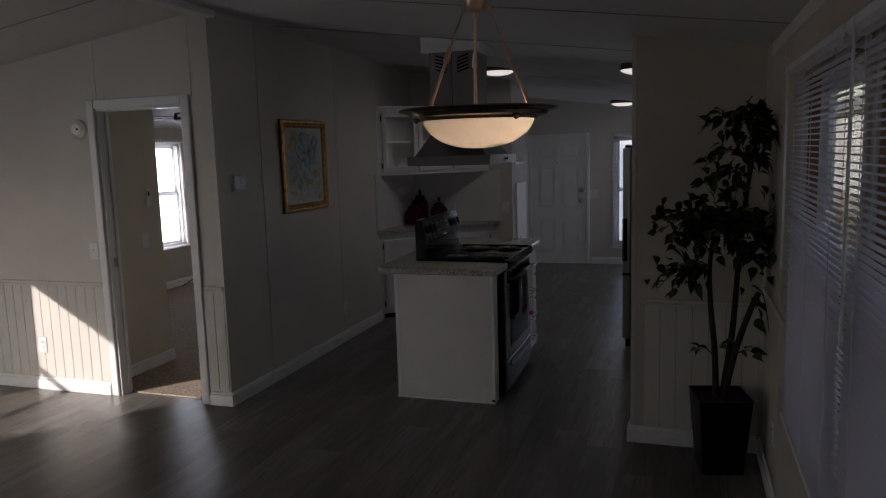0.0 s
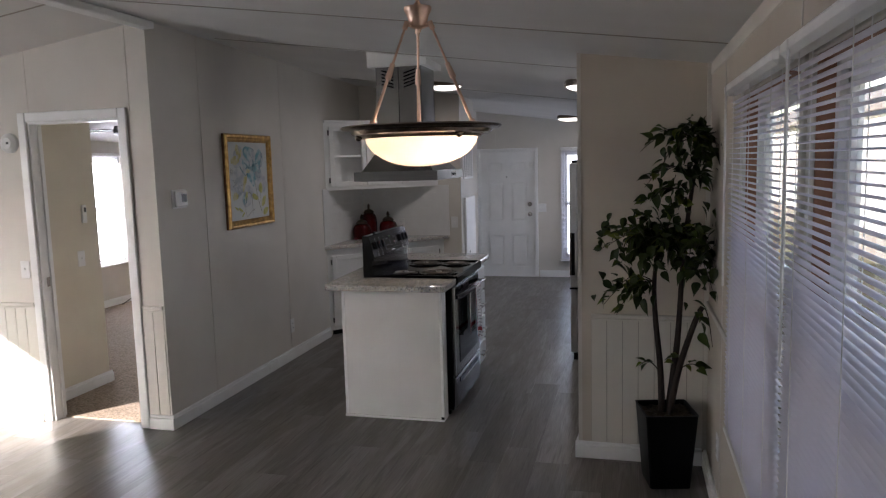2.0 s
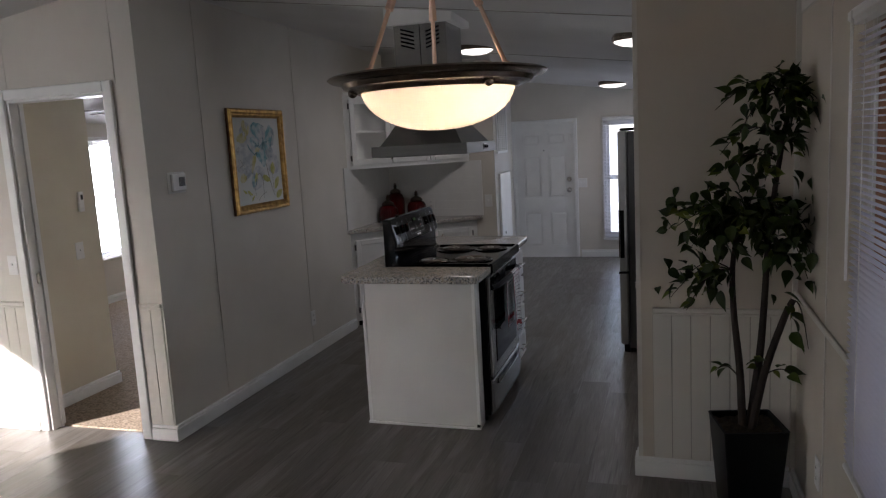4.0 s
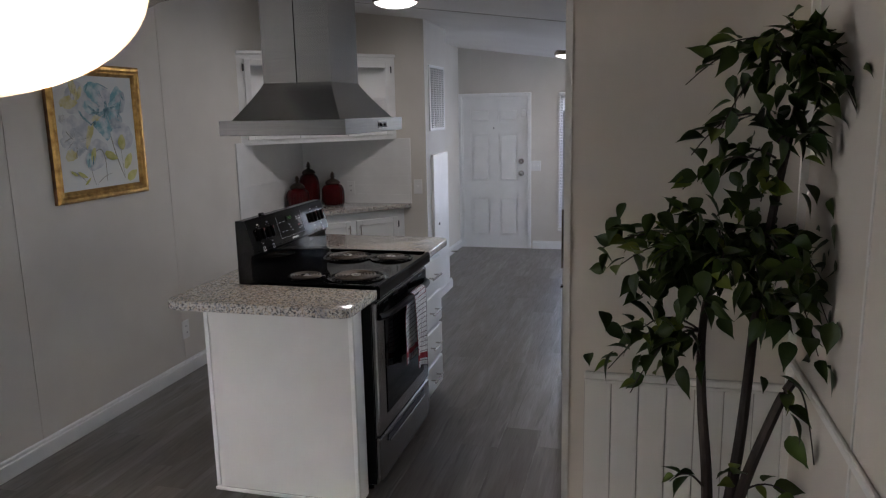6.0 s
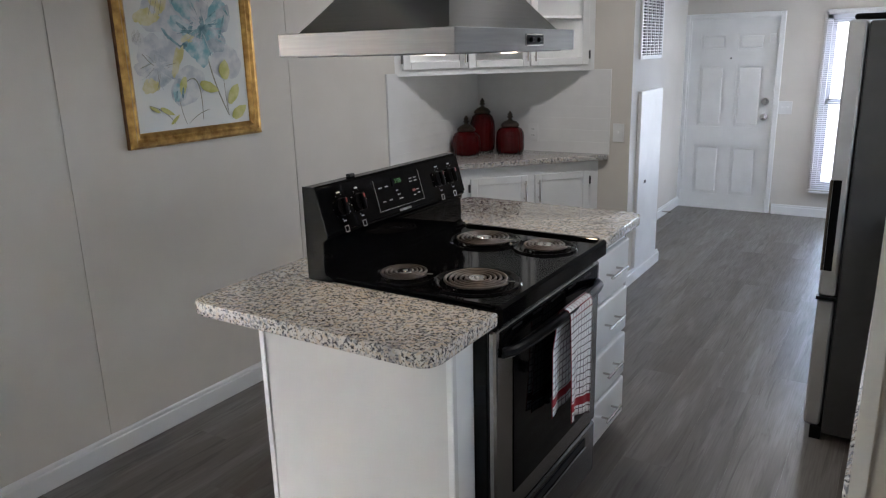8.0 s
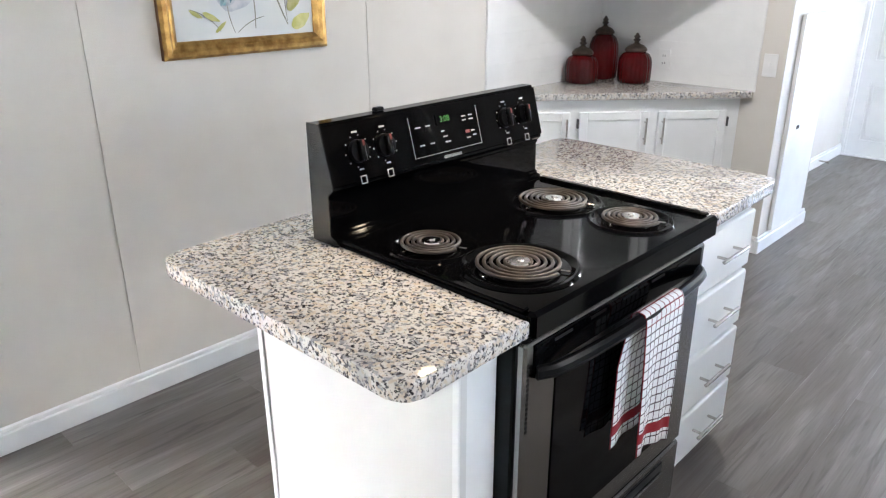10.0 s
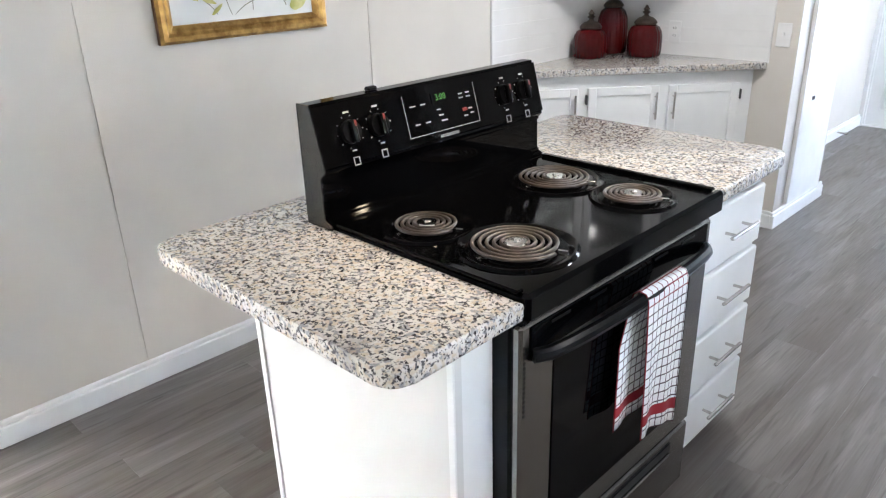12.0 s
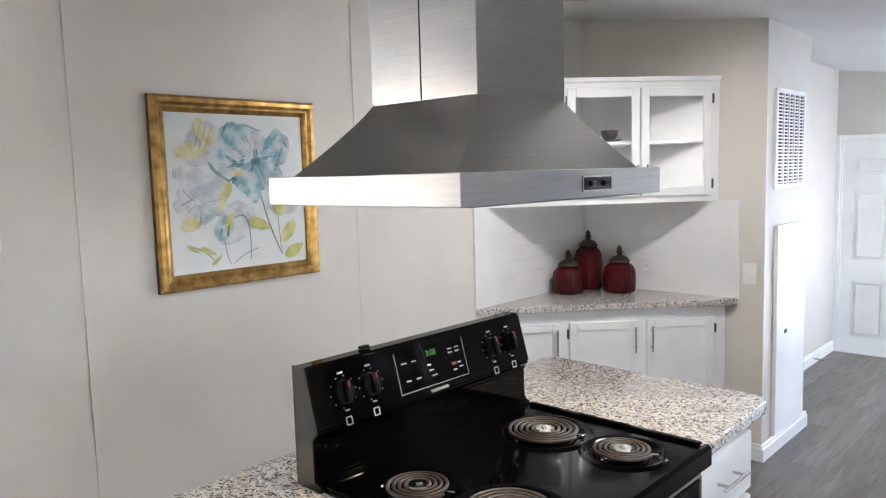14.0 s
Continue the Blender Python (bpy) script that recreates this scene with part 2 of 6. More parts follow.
    l.new(grain, gloss.inputs[0])
    l.new(gloss.outputs[0], p.inputs["Roughness"])
    bp = n.new("ShaderNodeBump")
    bp.inputs["Strength"].default_value, bp.inputs["Distance"].default_value = 0.10, 0.001
    l.new(grain, bp.inputs["Height"])
    l.new(bp.outputs[0], p.inputs["Normal"])
    return m


PLANK = plank_vinyl()


# ---- mesh helpers ----
def box(bm, x0, x1, y0, y1, z0, z1, bev=0.0, seg=1):
    made = bmesh.ops.create_cube(bm, size=1.0)["verts"]
    for v in made:
        v.co = Vector(((x0 + x1) / 2 + v.co.x * (x1 - x0), (y0 + y1) / 2 + v.co.y * (y1 - y0), (z0 + z1) / 2 + v.co.z * (z1 - z0)))
    if bev:
        edges = list({e for v in made for e in v.link_edges})
        bmesh.ops.bevel(bm, geom=edges, offset=bev, segments=seg, affect="EDGES", profile=0.5)


def boxes(*rows, bev=0.0):
    bm = bmesh.new()
    for r in rows:
        box(bm, *r, bev=bev)
    return bm


def cyl(bm, a, b, r, r2=None, seg=16):
    """A rod or cone from a to b."""
    a, b = Vector(a), Vector(b)
    q = (b - a).to_track_quat("Z", "Y").to_matrix().to_4x4()
    bmesh.ops.create_cone(bm, cap_ends=True, segments=seg, radius1=r, radius2=r if r2 is None else r2, depth=(b - a).length,
                          matrix=Matrix.Translation((a + b) / 2) @ q)


def lathe(bm, profile, at=(0, 0, 0), seg=32, ribs=0, depth=0.0):
    rings = []
    for r, z in profile:
        ring = []
        for i in range(seg):
            a = 2 * math.pi * i / seg
            k = r * (1 + depth * math.cos(ribs * a)) if ribs else r
            ring.append(bm.verts.new((at[0] + k * math.cos(a), at[1] + k * math.sin(a), at[2] + z)))
        rings.append(ring)
    for p, q in zip(rings, rings[1:]):
        for i in range(seg):
            bm.faces.new((p[i], p[(i + 1) % seg], q[(i + 1) % seg], q[i]))
    for ring in (rings[0], rings[-1]):
        if profile[rings.index(ring)][0] > 1e-4:
            bm.faces.new(ring)


def tube(bm, pts, r, seg=8, r_end=None):
    pts = [Vector(p) for p in pts]
    rings, n = [], len(pts)
    for i, p in enumerate(pts):
        d = (pts[min(i + 1, n - 1)] - pts[max(i - 1, 0)]).normalized()
        side = d.cross(Vector((0, 0, 1)) if abs(d.z) < 0.9 else Vector((1, 0, 0))).normalized()
        up = side.cross(d)
        k = r + ((r_end if r_end is not None else r) - r) * i / max(1, n - 1)
        rings.append([bm.verts.new(p + k * (math.cos(2 * math.pi * j / seg) * side + math.sin(2 * math.pi * j / seg) * up)) for j in range(seg)])
    for a, b in zip(rings, rings[1:]):
        for j in range(seg):
            bm.faces.new((a[j], a[(j + 1) % seg], b[(j + 1) % seg], b[j]))
    bm.faces.new(rings[0]), bm.faces.new(rings[-1])


def prism(bm, poly, z0, z1, bev=0.0):
    lo = [bm.verts.new((x, y, z0)) for x, y in poly]
    hi = [bm.verts.new((x, y, z1)) for x, y in poly]
    n = len(poly)
    faces = [bm.faces.new(lo), bm.faces.new(hi)] + [bm.faces.new((lo[i], lo[(i + 1) % n], hi[(i + 1) % n], hi[i])) for i in range(n)]
    if bev:
        edges = list({e for f in faces[:2] for e in f.edges})
        bmesh.ops.bevel(bm, geom=edges, offset=bev, segments=3, affect="EDGES", profile=0.5)


def mesh_of(name, bm, material, angle=35):
    bmesh.ops.recalc_face_normals(bm, faces=bm.faces)
    me = bpy.data.meshes.new(name)
    bm.to_mesh(me)
    bm.free()
    me.materials.append(material)
    me.shade_smooth()
    me.set_sharp_from_angle(angle=radians(angle))
    return me


BASES = {}


def thing(name, at, label, category, group="", turn=0.0):
    """The empty at a thing's base. turn=None: its parts are given in the room's own coordinates."""
    ob = new(name)
    ob.empty_display_size = 0.1
    ob.matrix_basis = pose(*at, 0, 0, turn or 0.0)
    if turn is None:
        BASES[ob.name] = Vector(at)
    return tagged(ob, label, category, group)


def part(name, bm, material, parent=None, label="", angle=35):
    ob = new(name, mesh_of(name, bm, material, angle))
    if parent:
        ob.parent = parent
        if parent.name in BASES:
            ob.matrix_parent_inverse = Matrix.Translation(-BASES[parent.name])
    if label:
        tagged(ob, label)
    return ob


def solid(name, bm, material, label, category="", kind="", group="", angle=35):
    return tagged(part(name, bm, material, angle=angle), label, category, group, kind)


# ---- plan ----
PW = -2.38        # painting wall's face
FW = 6.905        # wall with the bedroom doorway
RW = 0.82         # window wall
LW = -5.72        # outer wall of living room and bedroom
BACK = 10.43      # back wall of the corner cabinet
FAR = 13.19       # entry wall
REAR = 0.30
RIDGE = -2.35


def ceil_z(x, y):
    return 2.530 - 0.139 * abs(x - RIDGE) - 0.017 * max(0.0, y - 7.0)


def wall_box(bm, x0, x1, y0, y1, z0, z1=None):
    """A block of wall; without z1 it follows the ceiling."""
    n0 = len(bm.verts)
    box(bm, x0, x1, y0, y1, z0, 9.0 if z1 is None else z1)
    bm.verts.ensure_lookup_table()
    if z1 is None:
        for v in bm.verts[n0:]:
            if v.co.z > 8.9:
                v.co.z = ceil_z(v.co.x, v.co.y) + 0.012


def wall(name, blocks, label, material=WALL):
    bm = bmesh.new()
    for b in blocks:
        wall_box(bm, *b)
    return solid(name, bm, material, label, "wall", "structure", angle=30)


# entry wall: door -1.65..-0.87 to 1.76, window -0.50..0.50
wall("wall_north", [(-1.80, -1.654, FAR, FAR + 0.12, 0), (-1.654, -0.868, FAR, FAR + 0.12, 1.77), (-0.868, -0.50, FAR, FAR + 0.12, 0),
                    (-0.50, 0.50, FAR, FAR + 0.12, 0, 0.25), (-0.50, 0.50, FAR, FAR + 0.12, 1.76), (0.50, RW, FAR, FAR + 0.12, 0)],
     "greige painted panel wall at the entry")
# window wall: two dining windows, sink window
W1, W2, WS, WF = (4.885, 5.765), (3.82, 4.775), (7.50, 8.40), (11.9, 12.9)
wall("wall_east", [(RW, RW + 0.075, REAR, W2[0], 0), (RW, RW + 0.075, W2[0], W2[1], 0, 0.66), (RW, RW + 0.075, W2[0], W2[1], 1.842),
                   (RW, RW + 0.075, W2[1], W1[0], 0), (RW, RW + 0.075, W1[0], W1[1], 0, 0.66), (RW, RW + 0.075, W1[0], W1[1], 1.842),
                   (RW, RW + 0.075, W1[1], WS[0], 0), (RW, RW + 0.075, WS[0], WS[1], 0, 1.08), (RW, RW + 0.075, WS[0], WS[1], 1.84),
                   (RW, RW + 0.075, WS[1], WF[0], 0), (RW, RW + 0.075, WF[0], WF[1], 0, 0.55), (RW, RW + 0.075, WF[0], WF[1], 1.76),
                   (RW, RW + 0.075, WF[1], FAR + 0.12, 0)], "painted panel wall with two tall windows, warm lamplight in its colour", WARM_LIT_WALL)
# outer wall of living room and bedroom
LA, LB = (2.76, 4.60), (10.0, 10.85)
wall("wall_west", [(LW - 0.12, LW, REAR, LA[0], 0), (LW - 0.12, LW, LA[0], LA[1], 0, 0.45), (LW - 0.12, LW, LA[0], LA[1], 1.91),
                   (LW - 0.12, LW, LA[1], LB[0], 0), (LW - 0.12, LW, LB[0], LB[1], 0, 0.52), (LW - 0.12, LW, LB[0], LB[1], 1.82),
                   (LW - 0.12, LW, LB[1], 12.2, 0)], "greige outer wall of living room and bedroom")
wall("wall_south", [(LW - 0.12, RIDGE, REAR - 0.12, REAR, 0), (RIDGE, RW + 0.12, REAR - 0.12, REAR, 0)],
     "greige living room wall behind")
# doorway wall
DX0, DX1, DH = -3.285, -2.60, 1.962
wall("wall_doorway", [(LW, DX0, FW, FW + 0.10, 0), (DX0, DX1, FW, FW + 0.10, DH), (DX1, PW, FW, FW + 0.10, 0)],
     "greige panel wall round the bedroom doorway")
wall("wall_painting", [(PW - 0.10, PW, FW + 0.10, BACK + 0.10, 0)], "greige panel wall behind the painting and island")
wall("wall_kitchen_back", [(PW, -1.29, BACK, BACK + 0.10, 0)], "greige wall behind the corner cabinets")
wall("wall_furnace_closet", [(-1.39, -1.29, BACK + 0.10, 11.13, 0), (-1.80, -1.39, 11.03, 11.13, 0)], "pale furnace closet wall", WALL)
wall("wall_entry_side", [(-1.80, -1.68, 11.13, FAR, 0)], "pale side wall of the entry")
wall("wall_stub", [(0.160, RW, 6.955, 7.055, 0)], "half partition between dining room and kitchen, warm lamplight in its colour", WARM_LIT_WALL)
wall("wall_bedroom_closet", [(-3.62, -3.52, FW + 0.10, 7.74, 0), (LW, -3.62, 7.64, 7.74, 0)], "cream bedroom closet wall", BEDWALL)
wall("wall_bedroom_back", [(LW, PW - 0.10, 12.2, 12.3, 0)], "cream bedroom back wall", BEDWALL)

# ceiling: two slopes from the ridge
bm = bmesh.new()
for xa, xb in ((LW - 0.12, RIDGE), (RIDGE, RW + 0.12)):
    for ya, yb in ((REAR - 0.12, 7.0), (7.0, FAR + 0.12)):
        q = [(xa, ya), (xb, ya), (xb, yb), (xa, yb)]
        lo = [bm.verts.new((x, y, ceil_z(x, y))) for x, y in q]
        hi = [bm.verts.new((x, y, ceil_z(x, y) + 0.10)) for x, y in q]
        bm.faces.new(lo), bm.faces.new(hi)
        for i in range(4):
            bm.faces.new((lo[i], lo[(i + 1) % 4], hi[(i + 1) % 4], hi[i]))
solid("ceiling", bm, CEIL, "vaulted off-white panelled ceiling", "ceiling", "structure")
bm = bmesh.new()
for y in (1.65, 2.81, 3.97, 5.13, 6.29, 7.55, 9.75):
    for xa, xb in ((LW, RIDGE - 0.05), (RIDGE + 0.05, RW)):
        if y > FW and xa < RIDGE - 0.06:
            continue
        v = [bm.verts.new((x, y + s, ceil_z(x, y) - d)) for x, s, d in ((xa, -0.006, 0), (xb, -0.006, 0), (xb, 0.006, 0), (xa, 0.006, 0),
                                                                     (xa, -0.006, 0.003), (xb, -0.006, 0.003), (xb, 0.006, 0.003), (xa, 0.006, 0.003))]
        for f in ((0, 1, 2, 3), (4, 5, 6, 7), (0, 1, 5, 4), (2, 3, 7, 6), (0, 3, 7, 4), (1, 2, 6, 5)):
            bm.faces.new([v[i] for i in f])
solid("ceiling_seam", bm, GROOVE, "thin dark seams between ceiling panels", "trim", "structure")
solid("ridge_trim", boxes((RIDGE - 0.045, RIDGE + 0.045, REAR, FW - 0.001, 2.470, 2.512), bev=0.006), WHITE, "white ridge trim along the vault", "trim", "structure")

# subfloor, carpet
solid("floor", boxes((LW, RW, REAR, 6.98, -0.12, -0.012), (PW - 0.05, RW, 6.98, FAR + 0.1, -0.12, -0.012)), GROOVE,
      "grey-brown wood-look vinyl plank floor", "floor", "structure")
solid("carpet", boxes((LW, PW - 0.10, 6.985, 12.2, -0.12, 0.008)), CARPET, "speckled brown bedroom carpet", "carpet", "structure")
solid("ground", boxes((-400, 400, -400, 400, -0.9, -0.7)), GROUND, "dry winter lawn round the house", "ground", "structure")


# baseboards: white, with a rounded cap
def baseboard(rows, name="baseboard"):
    bm = bmesh.new()
    for x0, x1, y0, y1, side in rows:
        box(bm, x0, x1, y0, y1, 0.0, 0.074, bev=0.003)
        t = 0.008
        cap = {"-y": (x0, x1, y0 + t, y1), "+x": (x0, x1 - t, y0, y1), "-x": (x0 + t, x1, y0, y1), "+y": (x0, x1, y0, y1 - t)}[side]
        box(bm, *cap, 0.072, 0.093, bev=0.004)
    return solid(name, bm, WHITE, "white painted baseboard", "baseboard", "structure")


B = 0.022
baseboard([(LW, DX0 - 0.065, FW - B, FW, "-y"), (DX1 + 0.065, PW + B, FW - B, FW, "-y"), (PW, PW + B, FW, 9.40, "+x")])
baseboard([(-1.46, -1.29, BACK - B, BACK, "-y"), (-1.29, -1.29 + B, BACK - B, 11.13 + B, "+x"), (-1.68, -1.29, 11.13, 11.13 + B, "+y"),
           (-1.68, -1.68 + B, 11.13 + B, FAR, "+x")])
baseboard([(-0.81, RW, FAR - B, FAR, "-y")])
baseboard([(0.160 - B, RW - B, 6.955 - B, 6.955, "-y"), (0.160 - B, 0.160, 6.955, 7.055, "-x"), (RW - B, RW, REAR, 6.955, "-x")])
baseboard([(-3.52, -3.52 + B, FW + 0.10, 7.74 + B, "+x"), (LW, LW + B, 7.76, 12.2, "+x")])

# battens on the panel seams
bm = bmesh.new()
for y in (7.44, 8.605):
    wall_box(bm, PW, PW + 0.003, y - 0.009, y + 0.009, 0.092)
for x in (-4.45, -3.27, -2.526):
    wall_box(bm, x - 0.006, x + 0.006, FW - 0.003, FW, 2.0 if x > -3.5 else 0.82)
for x in (-1.42, -0.2):
    wall_box(bm, x - 0.006, x + 0.006, FAR - 0.003, FAR, 1.84)
for y in (4.93, 2.6, 6.35):
    wall_box(bm, RW - 0.003, RW, y - 0.006, y + 0.006, 1.93 if y > 4 and y < 6 else 0.1)
solid("wall_batten", bm, WALL, "thin battens over the wall panel seams", "trim", "structure")
# corner mouldings
bm = bmesh.new()
wall_box(bm, PW - 0.012, PW + 0.004, FW - 0.004, FW + 0.012, 0.092)
wall_box(bm, 0.156, 0.176, 6.951, 6.975, 0.092)
wall_box(bm, RW - 0.02, RW, 6.935, 6.955, 0.092)
wall_box(bm, -1.30, -1.286, BACK - 0.004, BACK + 0.02, 0.092)
solid("corner_trim", bm, BEAD, "slim painted corner mouldings", "trim", "structure")
# crown strip where window wall and ceiling meet
bm = bmesh.new()
v = [bm.verts.new(p) for p in ((RW - 0.004, REAR, ceil_z(RW, 0) - 0.055), (RW, REAR, ceil_z(RW, 0) - 0.06), (RW, 6.955, ceil_z(RW, 0) - 0.06), (RW - 0.004, 6.955, ceil_z(RW, 0) - 0.055),
                             (RW - 0.004, REAR, ceil_z(RW, 0) + 0.004), (RW, REAR, ceil_z(RW, 0)), (RW, 6.955, ceil_z(RW, 0)), (RW - 0.004, 6.955, ceil_z(RW, 0) + 0.004))]
for f in ((0, 1, 2, 3), (4, 5, 6, 7), (0, 1, 5, 4), (2, 3, 7, 6), (0, 3, 7, 4), (1, 2, 6, 5)):
    bm.faces.new([v[i] for i in f])
solid("crown_trim", bm, WALL, "slim crown strip above the windows", "trim", "structure")


# ---- wainscot: beadboard with a chair rail ----
def wainscot(name, x0, x1, y, z1=0.775):
    base = solid(name, boxes((x0, x1, y - 0.003, y, 0.092, z1)), GROOVE, "painted beadboard wainscot below a chair rail", "wainscot", "structure")
    n = max(1, round((x1 - x0) / 0.0815))
    w = (x1 - x0) / n
    me = mesh_of("bead", boxes((0.0015, w - 0.0015, -0.008, -0.003, 0.092, z1), bev=0.0012), BEAD)
    for i in range(n):
        ob = new("bead", me)
        ob.matrix_basis = pose(x0 + i * w, y, 0)
        ob.parent = base
    rail = part("chair_rail", boxes((x0, x1, y - 0.018, y, z1, z1 + 0.022), (x0, x1, y - 0.011, y, z1 - 0.014, z1), bev=0.004), BEAD)
    tagged(rail, "painted chair rail", "trim", "", "structure")


wainscot("wainscot_west", LW, DX0 - 0.062, FW)
wainscot("wainscot_doorway", DX1 + 0.062, PW - 0.006, FW)
wainscot("wainscot_stub", 0.225, RW - 0.02, 6.955, 0.785)
solid("chair_rail_east", boxes((RW - 0.014, RW, 5.81, 6.935, 0.868, 0.892), bev=0.004), BEAD, "painted chair rail on the window wall", "trim", "structure")


# ---- bedroom doorway casing ----
def casing(name, x0, x1, z1, y, wide=0.06, thick=0.018, depth=0.10):
    ob = solid(name, boxes((x0 - wide, x0, y - thick, y, 0, z1 + wide), (x1, x1 + wide, y - thick, y, 0, z1 + wide), (x0, x1, y - thick, y, z1, z1 + wide), bev=0.005),
               WHITE, "white painted door casing", "door frame", "structure")
    part("jamb", boxes((x0, x0 + 0.014, y, y + depth, 0, z1), (x1 - 0.014, x1, y, y + depth, 0, z1), (x0 + 0.014, x1 - 0.014, y, y + depth, z1 - 0.014, z1)), WHITE, ob)
    return ob


frame_in = casing("door_frame", DX0, DX1, DH, FW)
part("strike_plate", boxes((DX0 + 0.014, DX0 + 0.0165, FW + 0.03, FW + 0.055, 0.90, 0.96)), NICKEL, frame_in)
part("door_stop", boxes((DX0 + 0.014, DX0 + 0.026, FW + 0.06, FW + 0.075, 0, DH - 0.014), (DX1 - 0.026, DX1 - 0.014, FW + 0.06, FW + 0.075, 0, DH - 0.014)), WHITE, frame_in)

# ---- entry door: six panels, white ----
door = thing("door_1", (-1.2675, FAR, 0), "closed white six-panel entry door with two brass-nickel locks", "door", turn=None)
door["kind"] = "structure"
X0, X1, TOP = -1.642, -0.876, 1.758
yd = FAR + 0.01
leaf = boxes((X0, X1, yd + 0.012, yd + 0.045, 0.012, TOP))
part("slab", leaf, WHITE, door)
cols = ((X0 + 0.10, X0 + 0.335), (X1 - 0.335, X1 - 0.10))
rows = ((0.14, 0.61), (0.785, 1.355), (1.475, 1.632))
stiles = [(X0, cols[0][0], yd, yd + 0.012, 0.012, TOP), (cols[0][1], cols[1][0], yd, yd + 0.012, 0.012, TOP), (cols[1][1], X1, yd, yd + 0.012, 0.012, TOP)]
for c in cols:
    for za, zb in ((0.012, 0.14), (0.61, 0.785), (1.355, 1.475), (1.632, TOP)):
        stiles.append((*c, yd, yd + 0.012, za, zb))
part("stile_and_rail", boxes(*stiles), WHITE, door)
for c in cols:
    for r in rows:
        part("panel", boxes((c[0] + 0.022, c[1] - 0.022, yd - 0.001, yd + 0.010, r[0] + 0.022, r[1] - 0.022), bev=0.009), WHITE, door)
for z in (0.885, 1.025):
    bm = bmesh.new()
    cyl(bm, (-0.945, yd, z), (-0.945, yd - 0.012, z), 0.032, seg=20)
    if z < 1:
        bmesh.ops.create_uvsphere(bm, u_segments=16, v_segments=10, radius=0.028, matrix=Matrix.Translation((-0.945, yd - 0.045, z)))
        cyl(bm, (-0.945, yd, z), (-0.945, yd - 0.04, z), 0.012)
    else:
        cyl(bm, (-0.945, yd - 0.01, z), (-0.945, yd - 0.03, z), 0.018)
    part("door_knob" if z < 1 else "deadbolt", bm, NICKEL, door)
for z in (0.18, 0.89, 1.575):
    part("hinge", boxes((X0 - 0.012, X0 + 0.004, yd - 0.012, yd, z - 0.045, z + 0.045), bev=0.003), WHITE, door)
bm = bmesh.new()
cyl(bm, (-1.2675, yd, 1.41), (-1.2675, yd - 0.004, 1.41), 0.008)
part("peephole", bm, DULL, door)
part("door_sensor", boxes((-0.945, -0.895, yd - 0.02, yd, 1.535, 1.615), bev=0.004), PLASTIC, door)
part("threshold", boxes((X0 - 0.01, X1 + 0.01, FAR - 0.012, FAR + 0.01, 0, 0.012)), WHITE, door)
casing("door_frame_entry", X0 - 0.004, X1 + 0.004, TOP + 0.004, FAR, 0.045, 0.016, 0.05)


# ---- windows ----
def window(name, axis, face, a, b, z0, z1, inward, label, d0=0.02, d1=0.11, liner=False):
    """A double-hung window in an opening a..b of the wall whose inner face lies at `face`; inward: -1 or +1 towards the room."""
    def bx(u0, u1, d0, d1, w0, w1):
        p, q = sorted((face - inward * d0, face - inward * d1))
        return (p, q, u0, u1, w0, w1) if axis == "x" else (u0, u1, p, q, w0, w1)
    ob = solid(name, boxes(bx(a, a + 0.035, d0, d1, z0, z1), bx(b - 0.035, b, d0, d1, z0, z1), bx(a, b, d0, d1, z0, z0 + 0.035), bx(a, b, d0, d1, z1 - 0.035, z1)),
               WHITE, label, "window", "structure")
    zm = (z0 + z1) / 2 + 0.03
    if liner:
        for s in (boxes(bx(a, a + 0.006, 0.0, d0, z0, z1)), boxes(bx(b - 0.006, b, 0.0, d0, z0, z1)), boxes(bx(a + 0.006, b - 0.006, 0.0, d0, z1 - 0.006, z1))):
            part("jamb_liner", s, SIDING, ob, "reddish brown wooden jamb liner")
    deep = d0 + 0.03 if not liner else d0 + 0.004
    for s0, s1, d in ((z0 + 0.035, zm, deep), (zm - 0.02, z1 - 0.035, deep + (0.012 if liner else 0.025))):
        sash = part("sash", boxes(bx(a + 0.035, a + 0.07, d, d + 0.025, s0, s1), bx(b - 0.07, b - 0.035, d, d + 0.025, s0, s1),
                                  bx(a + 0.035, b - 0.035, d, d + 0.025, s0, s0 + 0.035), bx(a + 0.035, b - 0.035, d, d + 0.025, s1 - 0.035, s1)), WHITE, ob)
        pane = part("pane", boxes(bx(a + 0.07, b - 0.07, d + 0.010, d + 0.014, s0 + 0.035, s1 - 0.035)), PANE, sash)
        pane.visible_shadow = False
    part("window_sill", boxes(bx(a - 0.03, b + 0.03, -0.022, 0.02, z0 - 0.03, z0), bx(a - 0.03, a, -0.012, 0.0, z0, z1 + 0.03), bx(b, b + 0.03, -0.012, 0.0, z0, z1 + 0.03),
                              bx(a - 0.03, b + 0.03, -0.012, 0.0, z1, z1 + 0.03), bev=0.003), BEAD, ob)
    return ob


